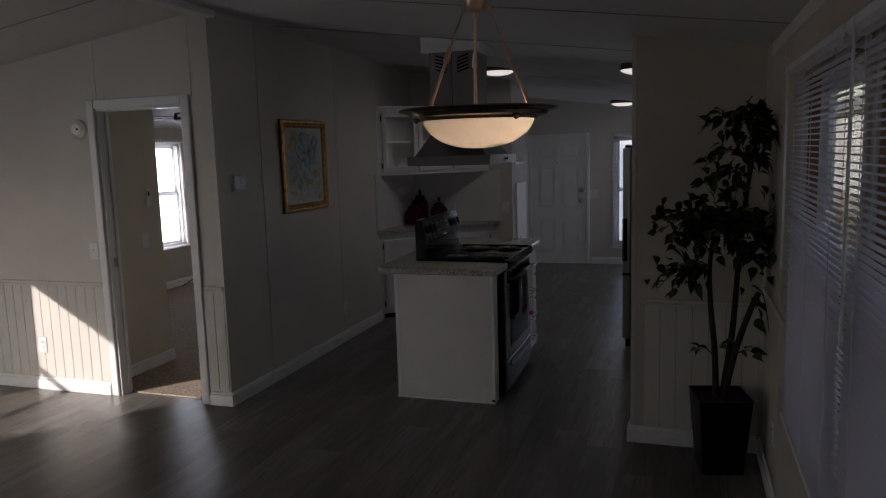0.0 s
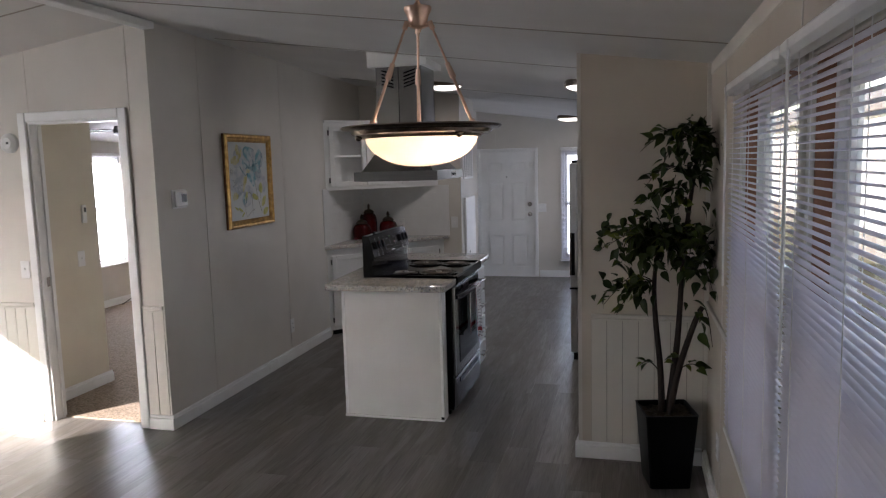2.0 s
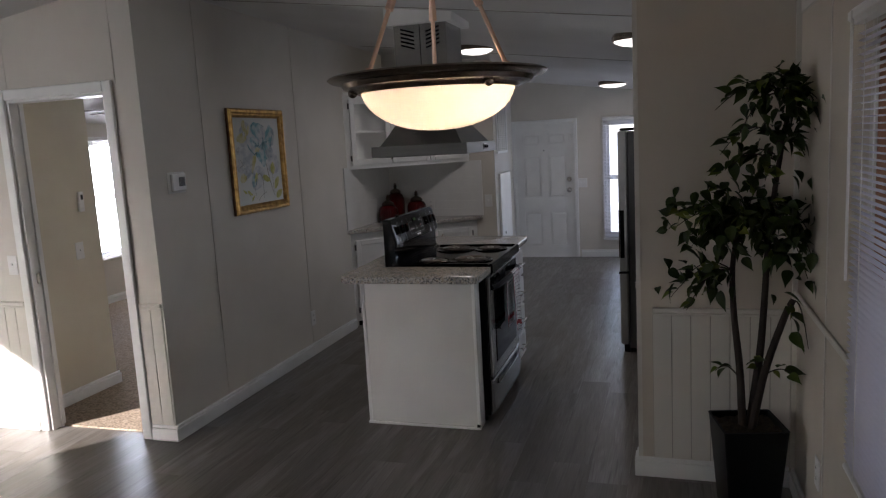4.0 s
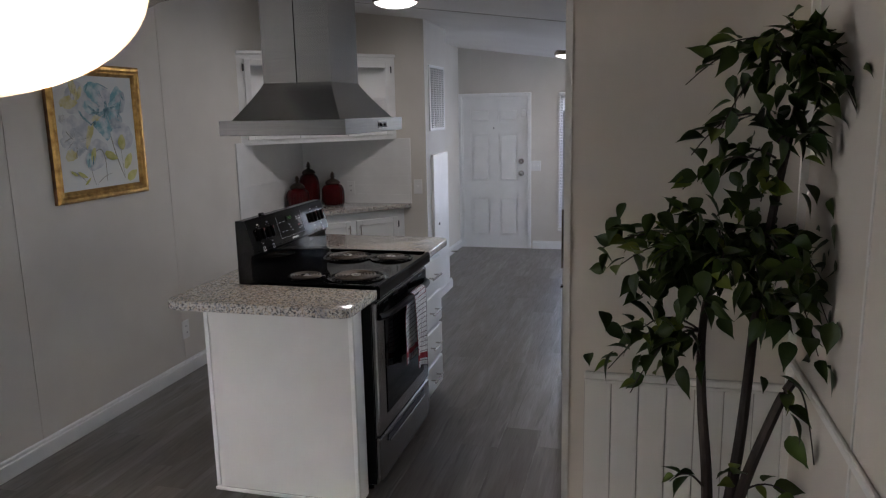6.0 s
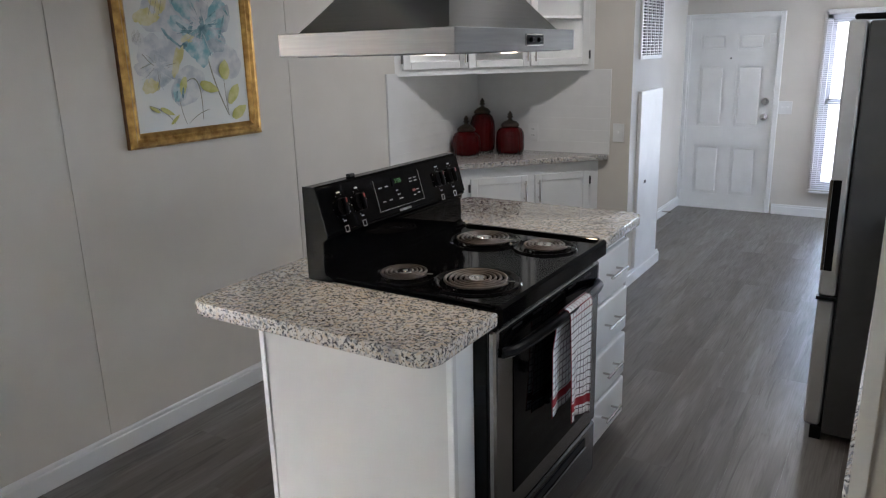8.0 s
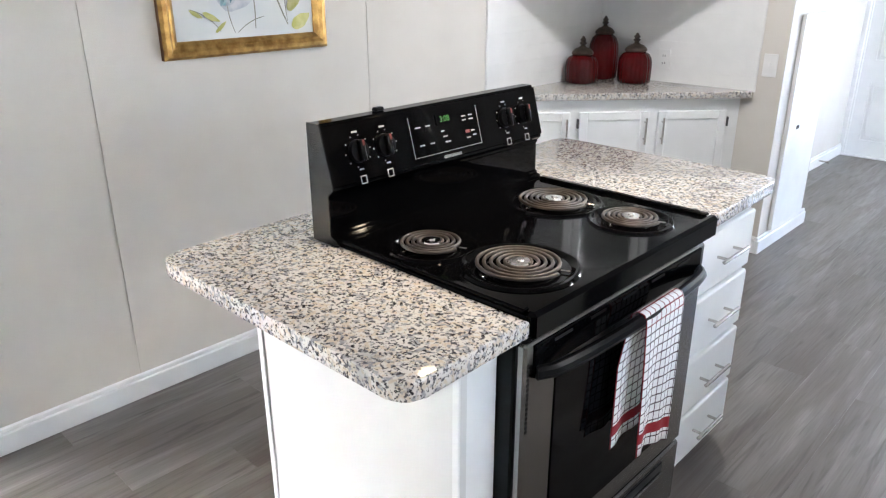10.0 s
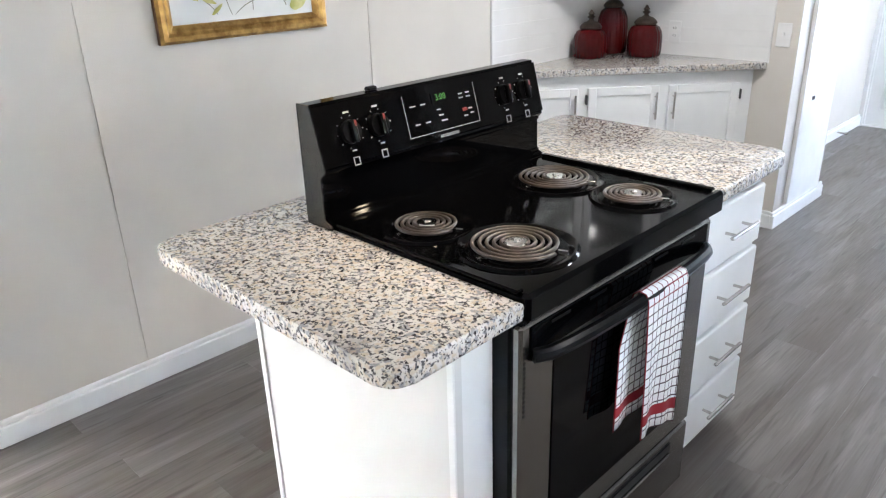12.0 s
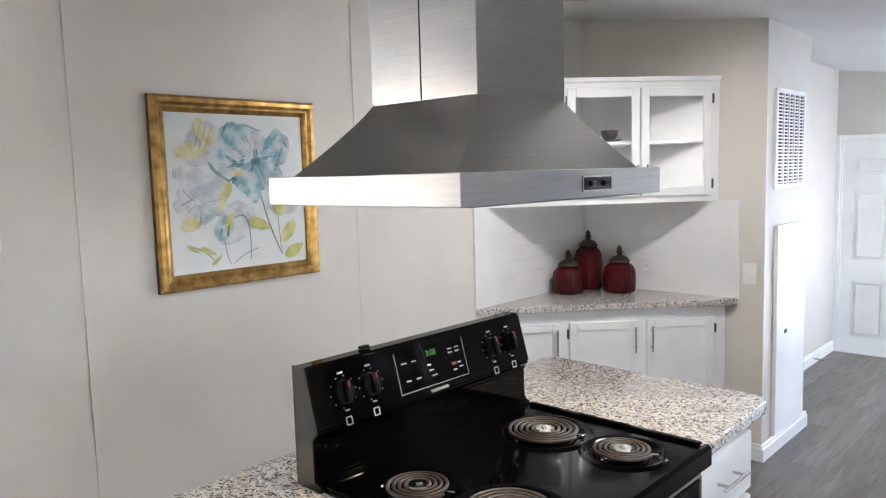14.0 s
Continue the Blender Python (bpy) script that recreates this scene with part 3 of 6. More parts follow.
def blind(name, axis, face, a, b, z0, z1, inward, tilt, label, pitch=0.0174, wide=0.0222):
    """A mini blind hung in front of a window."""
    mid = (a + b) / 2
    at = (face + inward * 0.032, mid, z0) if axis == "x" else (mid, face + inward * 0.032, z0)
    turn = 0.0 if axis == "x" else -90.0
    if inward > 0:
        turn += 180
    ob = thing(name, at, label, "blind", "window blinds", turn)
    h, half = z1 - z0, (b - a) / 2
    bm = boxes((-0.03, 0.022, -half, half, h - 0.034, h + 0.008), bev=0.012)
    part("headrail", bm, PLASTIC, ob)
    part("bottom_rail", boxes((-0.013, 0.013, -half, half, 0.0, 0.016), bev=0.004), PLASTIC, ob)
    bm = bmesh.new()
    ca, sa = math.cos(radians(tilt)), math.sin(radians(tilt))
    rows = []
    for k in range(5):
        u = (k / 4 - 0.5) * wide
        rows.append((u * ca, 0.0036 * (1 - (2 * k / 4 - 1) ** 2) + u * sa))
    for s in (-half, half):
        for x, z in rows:
            bm.verts.new((x, s, z))
    bm.verts.ensure_lookup_table()
    for k in range(4):
        bm.faces.new((bm.verts[k], bm.verts[k + 1], bm.verts[k + 6], bm.verts[k + 5]))
    me = mesh_of("slat", bm, BLIND)
    z = 0.035
    while z < h - 0.06:
        s = new("slat", me)
        s.matrix_basis = pose(0, 0, z)
        s.parent = ob
        z += pitch
    for y in (-half + 0.12, 0.0, half - 0.12):
        bm = bmesh.new()
        for x in (-0.0125, 0.0125):
            cyl(bm, (x, y, 0.01), (x, y, h - 0.03), 0.0011, seg=5)
        part("cord", bm, PLASTIC, ob)
    return ob


window("window_1", "x", RW, *W1, 0.66, 1.842, -1, "white double-hung dining room window with brown wooden jambs", 0.036, 0.074, True)
window("window_2", "x", RW, *W2, 0.66, 1.842, -1, "white double-hung dining room window with brown wooden jambs", 0.036, 0.074, True)
window("window_3", "x", RW, *WS, 1.08, 1.84, -1, "white kitchen sink window")
window("window_7", "x", RW, *WF, 0.55, 1.76, -1, "white front room window")
window("window_4", "y", FAR, -0.50, 0.50, 0.25, 1.76, -1, "bright white entry window")
window("window_5", "x", LW, *LA, 0.45, 1.91, 1, "sunny white living room window")
window("window_6", "x", LW, *LB, 0.52, 1.82, 1, "bright white bedroom window")
for a, b in (W1, W2):
    wand = blind("window_blind", "x", RW - 0.012, a - 0.022, b + 0.022, 0.628, 1.872, -1, -3, "white vinyl mini blind with open slats over a tall window")
    bm = bmesh.new()
    cyl(bm, (-0.03, 0.40, 0.55), (-0.03, 0.40, 1.24), 0.004, seg=6)
    part("tilt_wand", bm, PLASTIC, wand)
blind("window_blind", "y", FAR - 0.012, -0.51, 0.51, 0.225, 1.79, -1, 4, "white vinyl mini blind with open slats beside the entry door")
blind("window_blind", "x", LW + 0.012, LB[0] - 0.02, LB[1] + 0.02, 0.50, 1.85, 1, 4, "white vinyl mini blind over the bedroom window", 0.03)

# the neighbour's pale sided house across the drive
nb = thing("neighbour_house", (7.5, 23.5, -0.7), "white lap-sided single-storey house in full sun across the drive", "house", turn=None)
part("wall", boxes((5.43, 9.4, 1.0, 46.0, -0.7, 2.5)), WHITE, nb)
part("skirting", boxes((5.39, 5.43, 1.0, 46.0, -0.7, -0.12)), CONCRETE, nb)
for k in range(21):
    part("siding", boxes((5.4, 5.43, 1.0, 46.0, -0.12 + k * 0.125, -0.005 + k * 0.125)), WHITE, nb)
bm = bmesh.new()
prism_pts = [(5.15, 2.45), (7.4, 3.35), (9.7, 2.45), (9.7, 2.55), (7.4, 3.47), (5.15, 2.55)]
ends = [[bm.verts.new((x, y, z)) for x, z in prism_pts] for y in (0.8, 46.2)]
for i in range(6):
    bm.faces.new((ends[0][i], ends[0][(i + 1) % 6], ends[1][(i + 1) % 6], ends[1][i]))
for e in ends:
    bm.faces.new(e)
bmesh.ops.recalc_face_normals(bm, faces=bm.faces)
part("roof", bm, CONCRETE, nb)
for y in (11.5, 13.5):
    nw = part("window", boxes((5.37, 5.4, y, y + 0.9, 0.75, 0.81), (5.37, 5.4, y, y + 0.9, 1.84, 1.9), (5.37, 5.4, y, y + 0.06, 0.81, 1.84), (5.37, 5.4, y + 0.84, y + 0.9, 0.81, 1.84)), WHITE, nb)
    part("pane", boxes((5.385, 5.395, y + 0.06, y + 0.84, 0.81, 1.84)), OVENGLASS, nw)

# ---- island ----
def corner_round(poly, r, which, seg=5):
    """Rounds the named corners of a polygon."""
    out, n = [], len(poly)
    for i, p in enumerate(poly):
        if i not in which:
            out.append(p)
            continue
        p, a, b = Vector(p), Vector(poly[i - 1]), Vector(poly[(i + 1) % n])
        u, v = (a - p).normalized(), (b - p).normalized()
        for k in range(seg + 1):
            t = k / seg
            out.append(tuple(p + u * r * (1 - t) ** 2 + v * r * t ** 2))
    return out


isle = thing("kitchen_island", (-1.04, 7.92, 0), "white painted kitchen island cabinet with four drawers", "island", turn=None)
IX0, IX1, IY0, IY1 = -1.375, -0.712, 7.345, 8.655
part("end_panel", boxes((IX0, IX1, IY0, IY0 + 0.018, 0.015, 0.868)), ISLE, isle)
for xa, xb in ((IX0 - 0.004, IX0 + 0.016), (IX1 - 0.016, IX1 + 0.002)):
    part("corner_strip", boxes((xa, xb, IY0 - 0.005, IY0, 0.015, 0.868), bev=0.0015), WHITE, isle)
part("side_panel", boxes((IX1 - 0.018, IX1, IY0 + 0.018, 7.447, 0.0, 0.868)), WHITE, isle)
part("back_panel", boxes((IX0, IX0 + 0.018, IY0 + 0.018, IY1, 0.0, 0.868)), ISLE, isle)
part("base_moulding", boxes((IX0 - 0.008, IX1 + 0.004, IY0 - 0.012, IY0, 0.0, 0.015), bev=0.003), WHITE, isle)
part("corner_shim", boxes((IX1 - 0.018, IX1 + 0.001, IY0 - 0.011, IY0 - 0.0052, 0.015, 0.030)), BLACK, isle, "small black shim at the foot")
part("drawer_box", boxes((IX0 + 0.018, IX1 - 0.005, 8.215, IY1, 0.055, 0.868), (IX0 + 0.05, IX1 - 0.06, 8.215, IY1 - 0.03, 0, 0.055)), WHITE, isle)
for z in (0.640, 0.445, 0.250, 0.072):
    h = 0.178 if z > 0.1 else 0.165
    dr = part("drawer", boxes((IX1 - 0.005, IX1 + 0.016, 8.235, IY1 - 0.012, z, z + h), bev=0.005), WHITE, isle)
    bm = bmesh.new()
    zz = z + h * 0.52
    cyl(bm, (IX1 + 0.048, 8.370, zz), (IX1 + 0.048, 8.535, zz), 0.0055, seg=10)
    for y in (8.400, 8.505):
        cyl(bm, (IX1 + 0.014, y, zz), (IX1 + 0.048, y, zz), 0.0045, seg=8)
    part("handle", bm, NICKEL, dr, "brushed nickel bar handle")
top = [(-1.415, 7.140), (-0.640, 7.140), (-0.640, 7.447), (-1.262, 7.447), (-1.262, 8.207), (-0.650, 8.207), (-0.665, 8.700), (-1.462, 8.720)]
bm = bmesh.new()
prism(bm, corner_round(top, 0.045, (0, 1, 6, 7)), 0.868, 0.905, bev=0.006)
solid("island_worktop", bm, GRANITE, "polished speckled grey and beige granite worktop round the range", "worktop")

# ---- range ----
RY0, RY1 = 7.452, 8.202
rg = thing("electric_range", (-0.95, 7.827, 0), "black and stainless electric coil range set into the island", "stove", turn=None)
part("body", boxes((-1.225, -0.675, RY0, RY1, 0.04, 0.895), bev=0.004), BLACK, rg)
bm = boxes((-1.245, -0.632, RY0 - 0.003, RY1 + 0.003, 0.885, 0.912), bev=0.008)
part("cooktop", bm, ENAMEL, rg)
for y0, y1 in ((RY0 - 0.003, RY0 + 0.016), (RY1 - 0.016, RY1 + 0.003)):
    part("side_rim", boxes((-1.165, -0.6555, y0, y1, 0.9122, 0.921), bev=0.003), ENAMEL, rg)
part("front_rim", boxes((-0.655, -0.630, RY0 - 0.003, RY1 + 0.003, 0.862, 0.919), bev=0.008), ENAMEL, rg)
# backguard: a leaning console over a recessed neck
bm = bmesh.new()
prof = [(-1.258, 0.905), (-1.258, 1.176), (-1.215, 1.176), (-1.176, 1.037), (-1.196, 1.018), (-1.194, 0.926), (-1.170, 0.918), (-1.170, 0.905)]
va = [bm.verts.new((x, RY0 - 0.006, z)) for x, z in prof]
vb = [bm.verts.new((x, RY1 + 0.004, z)) for x, z in prof]
bm.faces.new(va), bm.faces.new(vb)
for i in range(len(prof)):
    j = (i + 1) % len(prof)
    bm.faces.new((va[i], va[j], vb[j], vb[i]))
bmesh.ops.bevel(bm, geom=[e for e in bm.edges if abs(e.verts[0].co.y - e.verts[1].co.y) > 0.1], offset=0.006, segments=2, affect="EDGES")
guard = part("backguard", bm, ENAMEL, rg)
bm = bmesh.new()
va = [bm.verts.new((x, RY0 - 0.0062, z)) for x, z in prof]
vb = [bm.verts.new((x, RY0 - 0.0102, z)) for x, z in prof]
bm.faces.new(va), bm.faces.new(vb)
for i in range(len(prof)):
    j = (i + 1) % len(prof)
    bm.faces.new((va[i], va[j], vb[j], vb[i]))
part("end_cap", bm, ENDCAP, guard)
CON = Matrix.Translation((-1.1945, 0, 1.1065)) @ Matrix.Rotation(math.atan2(0.039, 0.139), 4, "Y").inverted()
# face of the console: local x out of the face, y along it, z up


def on_console(bm):
    bmesh.ops.transform(bm, matrix=CON, verts=bm.verts)
    return bm


def ring_of_ticks(bm, y, z, r):
    for k in range(9):
        a = math.pi * (1.30 - 0.2 * k) + math.pi / 8
        box(bm, 0.0005, 0.0012, y + r * math.cos(a) - 0.0013, y + r * math.cos(a) + 0.0013, z + r * math.sin(a) - 0.0013, z + r * math.sin(a) + 0.0013)


for y in (RY0 + 0.080, RY0 + 0.162, RY1 - 0.146, RY1 - 0.066):
    bm = bmesh.new()
    cyl(bm, (0.0, y, 0.0), (0.010, y, 0.0), 0.027, 0.025, seg=28)
    box(bm, 0.008, 0.026, y - 0.006, y + 0.006, -0.025, 0.025, bev=0.004)
    knob = part("knob", on_console(bm), BLACK, guard)
    part("pointer", on_console(boxes((0.0262, 0.0268, y - 0.003, y + 0.003, 0.010, 0.023))), REDPRINT, knob)
    bm = bmesh.new()
    ring_of_ticks(bm, y, 0.0, 0.036)
    box(bm, 0.0005, 0.0012, y - 0.008, y + 0.008, 0.041, 0.0455)
    box(bm, 0.0005, 0.0012, y - 0.006, y + 0.006, -0.043, -0.0395)
    for a, b, c, d in ((-0.009, 0.009, -0.060, -0.0575), (-0.009, 0.009, -0.0765, -0.074), (-0.009, -0.0065, -0.0765, -0.0575), (0.0065, 0.009, -0.0765, -0.0575)):
        box(bm, 0.0005, 0.0012, y + a, y + b, c + 0.002, d + 0.002)
    part("dial_marks", on_console(bm), PRINT, guard)["kind"] = "stuff"
YC = (RY0 + RY1) / 2
ln = 0.0012
part("display_border", on_console(boxes((0.0005, ln, YC - 0.128, YC + 0.118, -0.050, -0.0489), (0.0005, ln, YC - 0.128, YC - 0.1269, -0.0489, 0.050),
                                       (0.0005, ln, YC + 0.1169, YC + 0.118, -0.0489, 0.050))), PRINT, guard)
part("display", on_console(boxes((0.0005, 0.0014, YC - 0.035, YC + 0.025, 0.018, 0.044))), OVENGLASS, guard)
rows = []
for y, z, w in ((-0.10, 0.022, 0.012), (-0.066, 0.022, 0.010), (-0.095, -0.022, 0.010), (-0.06, -0.022, 0.010), (-0.018, 0.002, 0.008), (-0.012, -0.012, 0.010), (-0.005, -0.026, 0.013),
                (0.066, 0.028, 0.010), (0.092, 0.028, 0.010), (0.066, 0.018, 0.010), (0.092, 0.018, 0.010), (0.092, -0.012, 0.009), (0.072, -0.028, 0.009), (0.096, -0.024, 0.009)):
    rows += [(0.0005, ln, YC + y - w * 0.8, YC + y - w * 0.06, z - 0.0016, z + 0.0018), (0.0005, ln, YC + y + w * 0.06, YC + y + w * 0.7, z - 0.0016, z + 0.0014)]
part("key_print", on_console(boxes(*rows)), PRINT, guard)["kind"] = "stuff"
part("off_key", on_console(boxes((0.0005, ln, YC + 0.063, YC + 0.080, -0.016, -0.008))), REDPRINT, guard)
part("maker_plate", on_console(boxes((0.0005, 0.0015, YC - 0.030, YC + 0.034, -0.066, -0.0585), bev=0.0004)), NICKEL, guard)


def writing(text, size, material, parent, m):
    cu = bpy.data.curves.new("writing", "FONT")
    cu.body, cu.size, cu.align_x, cu.align_y, cu.extrude = text, size, "CENTER", "CENTER", 0.0003
    tmp = new("writing", cu)
    me = bpy.data.meshes.new_from_object(tmp.evaluated_get(bpy.context.evaluated_depsgraph_get()))
    bpy.data.objects.remove(tmp)
    me.materials.clear()
    me.materials.append(material)
    me.transform(m)
    ob = new("writing", me)
    ob.parent = parent
    return ob


FACE = CON @ Matrix.Rotation(radians(90), 4, "Z") @ Matrix.Rotation(radians(90), 4, "X")
writing("3:08", 0.021, GREENLED, guard, FACE @ Matrix.Translation((YC - 0.005, 0.031, 0.0016)))

part("vent_cap", boxes((-1.253, -1.235, 7.625, 7.655, 1.175, 1.185), bev=0.004), BLACK, guard)

# burners: drip pan, coil, hub
for x, y, r in ((-1.013, 7.582, 0.078), (-0.796, 7.620, 0.101), (-1.001, 8.030, 0.101), (-0.778, 8.036, 0.078)):
    bm = bmesh.new()
    lathe(bm, [(0.02, -0.012), (r * 0.75, -0.010), (r + 0.006, 0.001), (r + 0.014, 0.005), (r + 0.024, 0.006), (r + 0.028, 0.0)], (x, y, 0.9115), 48)
    pan = part("drip_pan", bm, ENAMEL, rg)
    bm = bmesh.new()
    turns = 5 if r > 0.09 else 4
    n = 44 * turns
    tube(bm, [(x + (0.022 + (r - 0.028) * k / n) * math.cos(2 * math.pi * turns * k / n), y + (0.022 + (r - 0.028) * k / n) * math.sin(2 * math.pi * turns * k / n), 0.9235) for k in range(n + 1)], 0.0041, 8)
    part("coil", bm, COIL, pan)
    bm = bmesh.new()
    lathe(bm, [(0.0, 0.014), (0.006, 0.014), (0.008, 0.0105), (0.023, 0.010), (0.025, 0.007), (0.0, 0.007)], (x, y, 0.9165), 20)
    part("hub", bm, CHROME, pan, "bright chrome hub cap")
    bm = bmesh.new()
    for k in range(3):
        a = 2 * math.pi * k / 3 + 0.4
        tube(bm, [(x + 0.018 * math.cos(a), y + 0.018 * math.sin(a), 0.917), (x + (r + 0.004) * math.cos(a), y + (r + 0.004) * math.sin(a), 0.917)], 0.0022, 5)
    part("coil_support", bm, NICKEL, pan)

# oven door, drawer, handle
FX = -0.652
dr = part("oven_door", boxes((-0.675, FX, RY0 + 0.004, RY1 - 0.004, 0.262, 0.845), bev=0.006), STEEL, rg, "stainless oven door")
part("door_glass", boxes((FX - 0.001, FX + 0.003, RY0 + 0.105, RY1 - 0.095, 0.330, 0.755), bev=0.001), OVENGLASS, dr)
part("top_band", boxes((FX - 0.002, FX + 0.004, RY0 + 0.03, RY1 - 0.03, 0.775, 0.838), bev=0.002), ENAMEL, dr)
part("vent_slots", boxes(*[(FX + 0.0005, FX + 0.0052, RY0 + 0.09 + k * 0.125, RY0 + 0.15 + k * 0.125, 0.824, 0.830) for k in range(5)]), BLACK, dr)["kind"] = "stuff"
bm = bmesh.new()
for k in range(15):
    box(bm, FX - 0.001, FX + 0.0008, RY0 + 0.012, RY0 + 0.018, 0.650 + k * 0.0105, 0.6565 + k * 0.0105)
part("side_vents", bm, BLACK, dr)["kind"] = "stuff"
bm = bmesh.new()
pts = [(FX + 0.004 + 0.046 * math.sin(math.pi * min(1, max(0, k / 24))) ** 0.45, RY0 + 0.035 + (RY1 - RY0 - 0.07) * k / 24, 0.790 - 0.012 * (2 * k / 24 - 1) ** 2) for k in range(25)]
tube(bm, pts, 0.015, 10)
part("oven_handle", bm, BLACK, dr, "black bowed oven handle")
dw = part("storage_drawer", boxes((-0.675, FX, RY0 + 0.004, RY1 - 0.004, 0.055, 0.252), bev=0.006), STEEL, rg, "stainless storage drawer")
part("drawer_pull", boxes((FX - 0.001, FX + 0.004, RY0 + 0.10, RY1 - 0.10, 0.200, 0.232), bev=0.002), BLACK, dw)
part("pull_lip", boxes((FX + 0.001, FX + 0.012, RY0 + 0.11, RY1 - 0.11, 0.196, 0.206), bev=0.003), STEEL, dw)
for x in (-1.18, -0.72):
    for y in (RY0 + 0.05, RY1 - 0.05):
        bm = bmesh.new()
        cyl(bm, (x, y, 0), (x, y, 0.045), 0.015)
        part("foot", bm, BLACK, rg)

# ---- island hood ----
HX0, HX1, HY0, HY1 = -1.292, -0.737, 7.430, 8.140
hood = thing("island_range_hood", (-1.022, 7.785, 1.53), "brushed stainless island range hood hung from the ceiling", "range hood", turn=None)
bm = boxes((HX0, HX1, HY0, HY1, 1.530, 1.589), bev=0.0015)
part("lip", bm, LIPSTEEL, hood)
CX0, CX1, CY0, CY1 = -1.198, -0.886, 7.655, 7.965
bm = bmesh.new()
rings = []
for k in range(9):
    t = k / 8
    s = 1 - (1 - t) ** 1.14
    z = 1.589 + 0.155 * t
    ax, bx_ = HX0 + 0.038 + (CX0 - HX0 - 0.038) * s, HX1 - 0.038 + (CX1 - HX1 + 0.038) * s
    ay, by = HY0 + 0.038 + (CY0 - HY0 - 0.038) * s, HY1 - 0.038 + (CY1 - HY1 + 0.038) * s
    rings.append([bm.verts.new(p) for p in ((ax, ay, z), (bx_, ay, z), (bx_, by, z), (ax, by, z))])
for a, b in zip(rings, rings[1:]):
    for i in range(4):
        bm.faces.new((a[i], a[(i + 1) % 4], b[(i + 1) % 4], b[i]))
part("canopy", bm, STEEL, hood, angle=40)
bm = bmesh.new()
xm = (CX0 + CX1) / 2
for x0, x1 in ((CX0, xm - 0.002), (xm + 0.002, CX1)):
    wall_box(bm, x0, x1, CY0, CY1, 1.742)
part("chimney", bm, STEEL, hood)
part("chimney_seam", boxes((xm - 0.002, xm + 0.002, CY0 + 0.002, CY1 - 0.002, 1.742, 2.30)), BLACK, hood)
bm = bmesh.new()
for side in (-1, 1):
    for k in range(5):
        zz = 2.14 + 0.022 * k
        x = xm + side * 0.075
        vs = [bm.verts.new((x + dx, CY0 - 0.0012, zz + dz)) for dx, dz in ((-0.04, -0.012 * side), (0.04, 0.012 * side), (0.04, 0.012 * side + 0.009), (-0.04, -0.012 * side + 0.009))]
        bm.faces.new(vs)
bmesh.ops.solidify(bm, geom=bm.faces[:], thickness=0.002)
part("louvre", bm, BLACK, hood)["kind"] = "stuff"
pan = part("control_panel", boxes((HX1, HX1 + 0.0015, 7.80, 7.915, 1.543, 1.575)), BLACK, hood)
part("switch_plate", boxes((HX1 + 0.0012, HX1 + 0.0022, 7.80, 7.915, 1.543, 1.546), (HX1 + 0.0012, HX1 + 0.0022, 7.80, 7.915, 1.572, 1.575),
                           (HX1 + 0.0012, HX1 + 0.0022, 7.80, 7.803, 1.543, 1.575), (HX1 + 0.0012, HX1 + 0.0022, 7.912, 7.915, 1.543, 1.575)), NICKEL, pan)
for y in (7.83, 7.88):
    part("switch_knob", boxes((HX1 + 0.001, HX1 + 0.012, y - 0.010, y + 0.010, 1.553, 1.565), bev=0.002), BLACK, pan)
for y in (7.60, 8.02):
    bm = bmesh.new()
    cyl(bm, (-0.90, y, 1.531), (-0.90, y, 1.525), 0.024, seg=20)
    part("hood_bulb", bm, HOODBULB, hood)
    lamp = new("hood_lamp", bpy.data.lights.new("hood_lamp", "SPOT"))
    lamp.data.energy, lamp.data.color, lamp.data.spot_size, lamp.data.shadow_soft_size = 0.45, (1.0, 0.80, 0.55), radians(110), 0.02
    lamp.matrix_basis = look((-0.90, y, 1.518), (-0.90, y, 0.5))
part("filter", boxes((HX0 + 0.02, HX1 - 0.02, HY0 + 0.05, HY1 - 0.05, 1.527, 1.530)), DULL, hood)
bm = bmesh.new()
wall_box(bm, CX0 - 0.045, CX1 + 0.045, CY0 - 0.035, CY1 + 0.035, 2.265)
solid("hood_ceiling_block", bm, WHITE, "white wooden block between hood chimney and ceiling", "trim", "structure")

# ---- corner cabinets: faces run across the corner ----
A, Bp = Vector((PW, 9.375)), Vector((-1.425, BACK))
bm = bmesh.new()
prism(bm, [(PW, 9.375), (-1.425, BACK - 0.02), (-1.425, BACK), (PW, BACK)], 0.840, 0.876, bev=0.005)
solid("corner_worktop", bm, GRANITE, "speckled grey granite corner worktop", "worktop")
long_ = (Bp - A).length
ang = math.degrees(math.atan2(Bp.y - A.y, Bp.x - A.x))


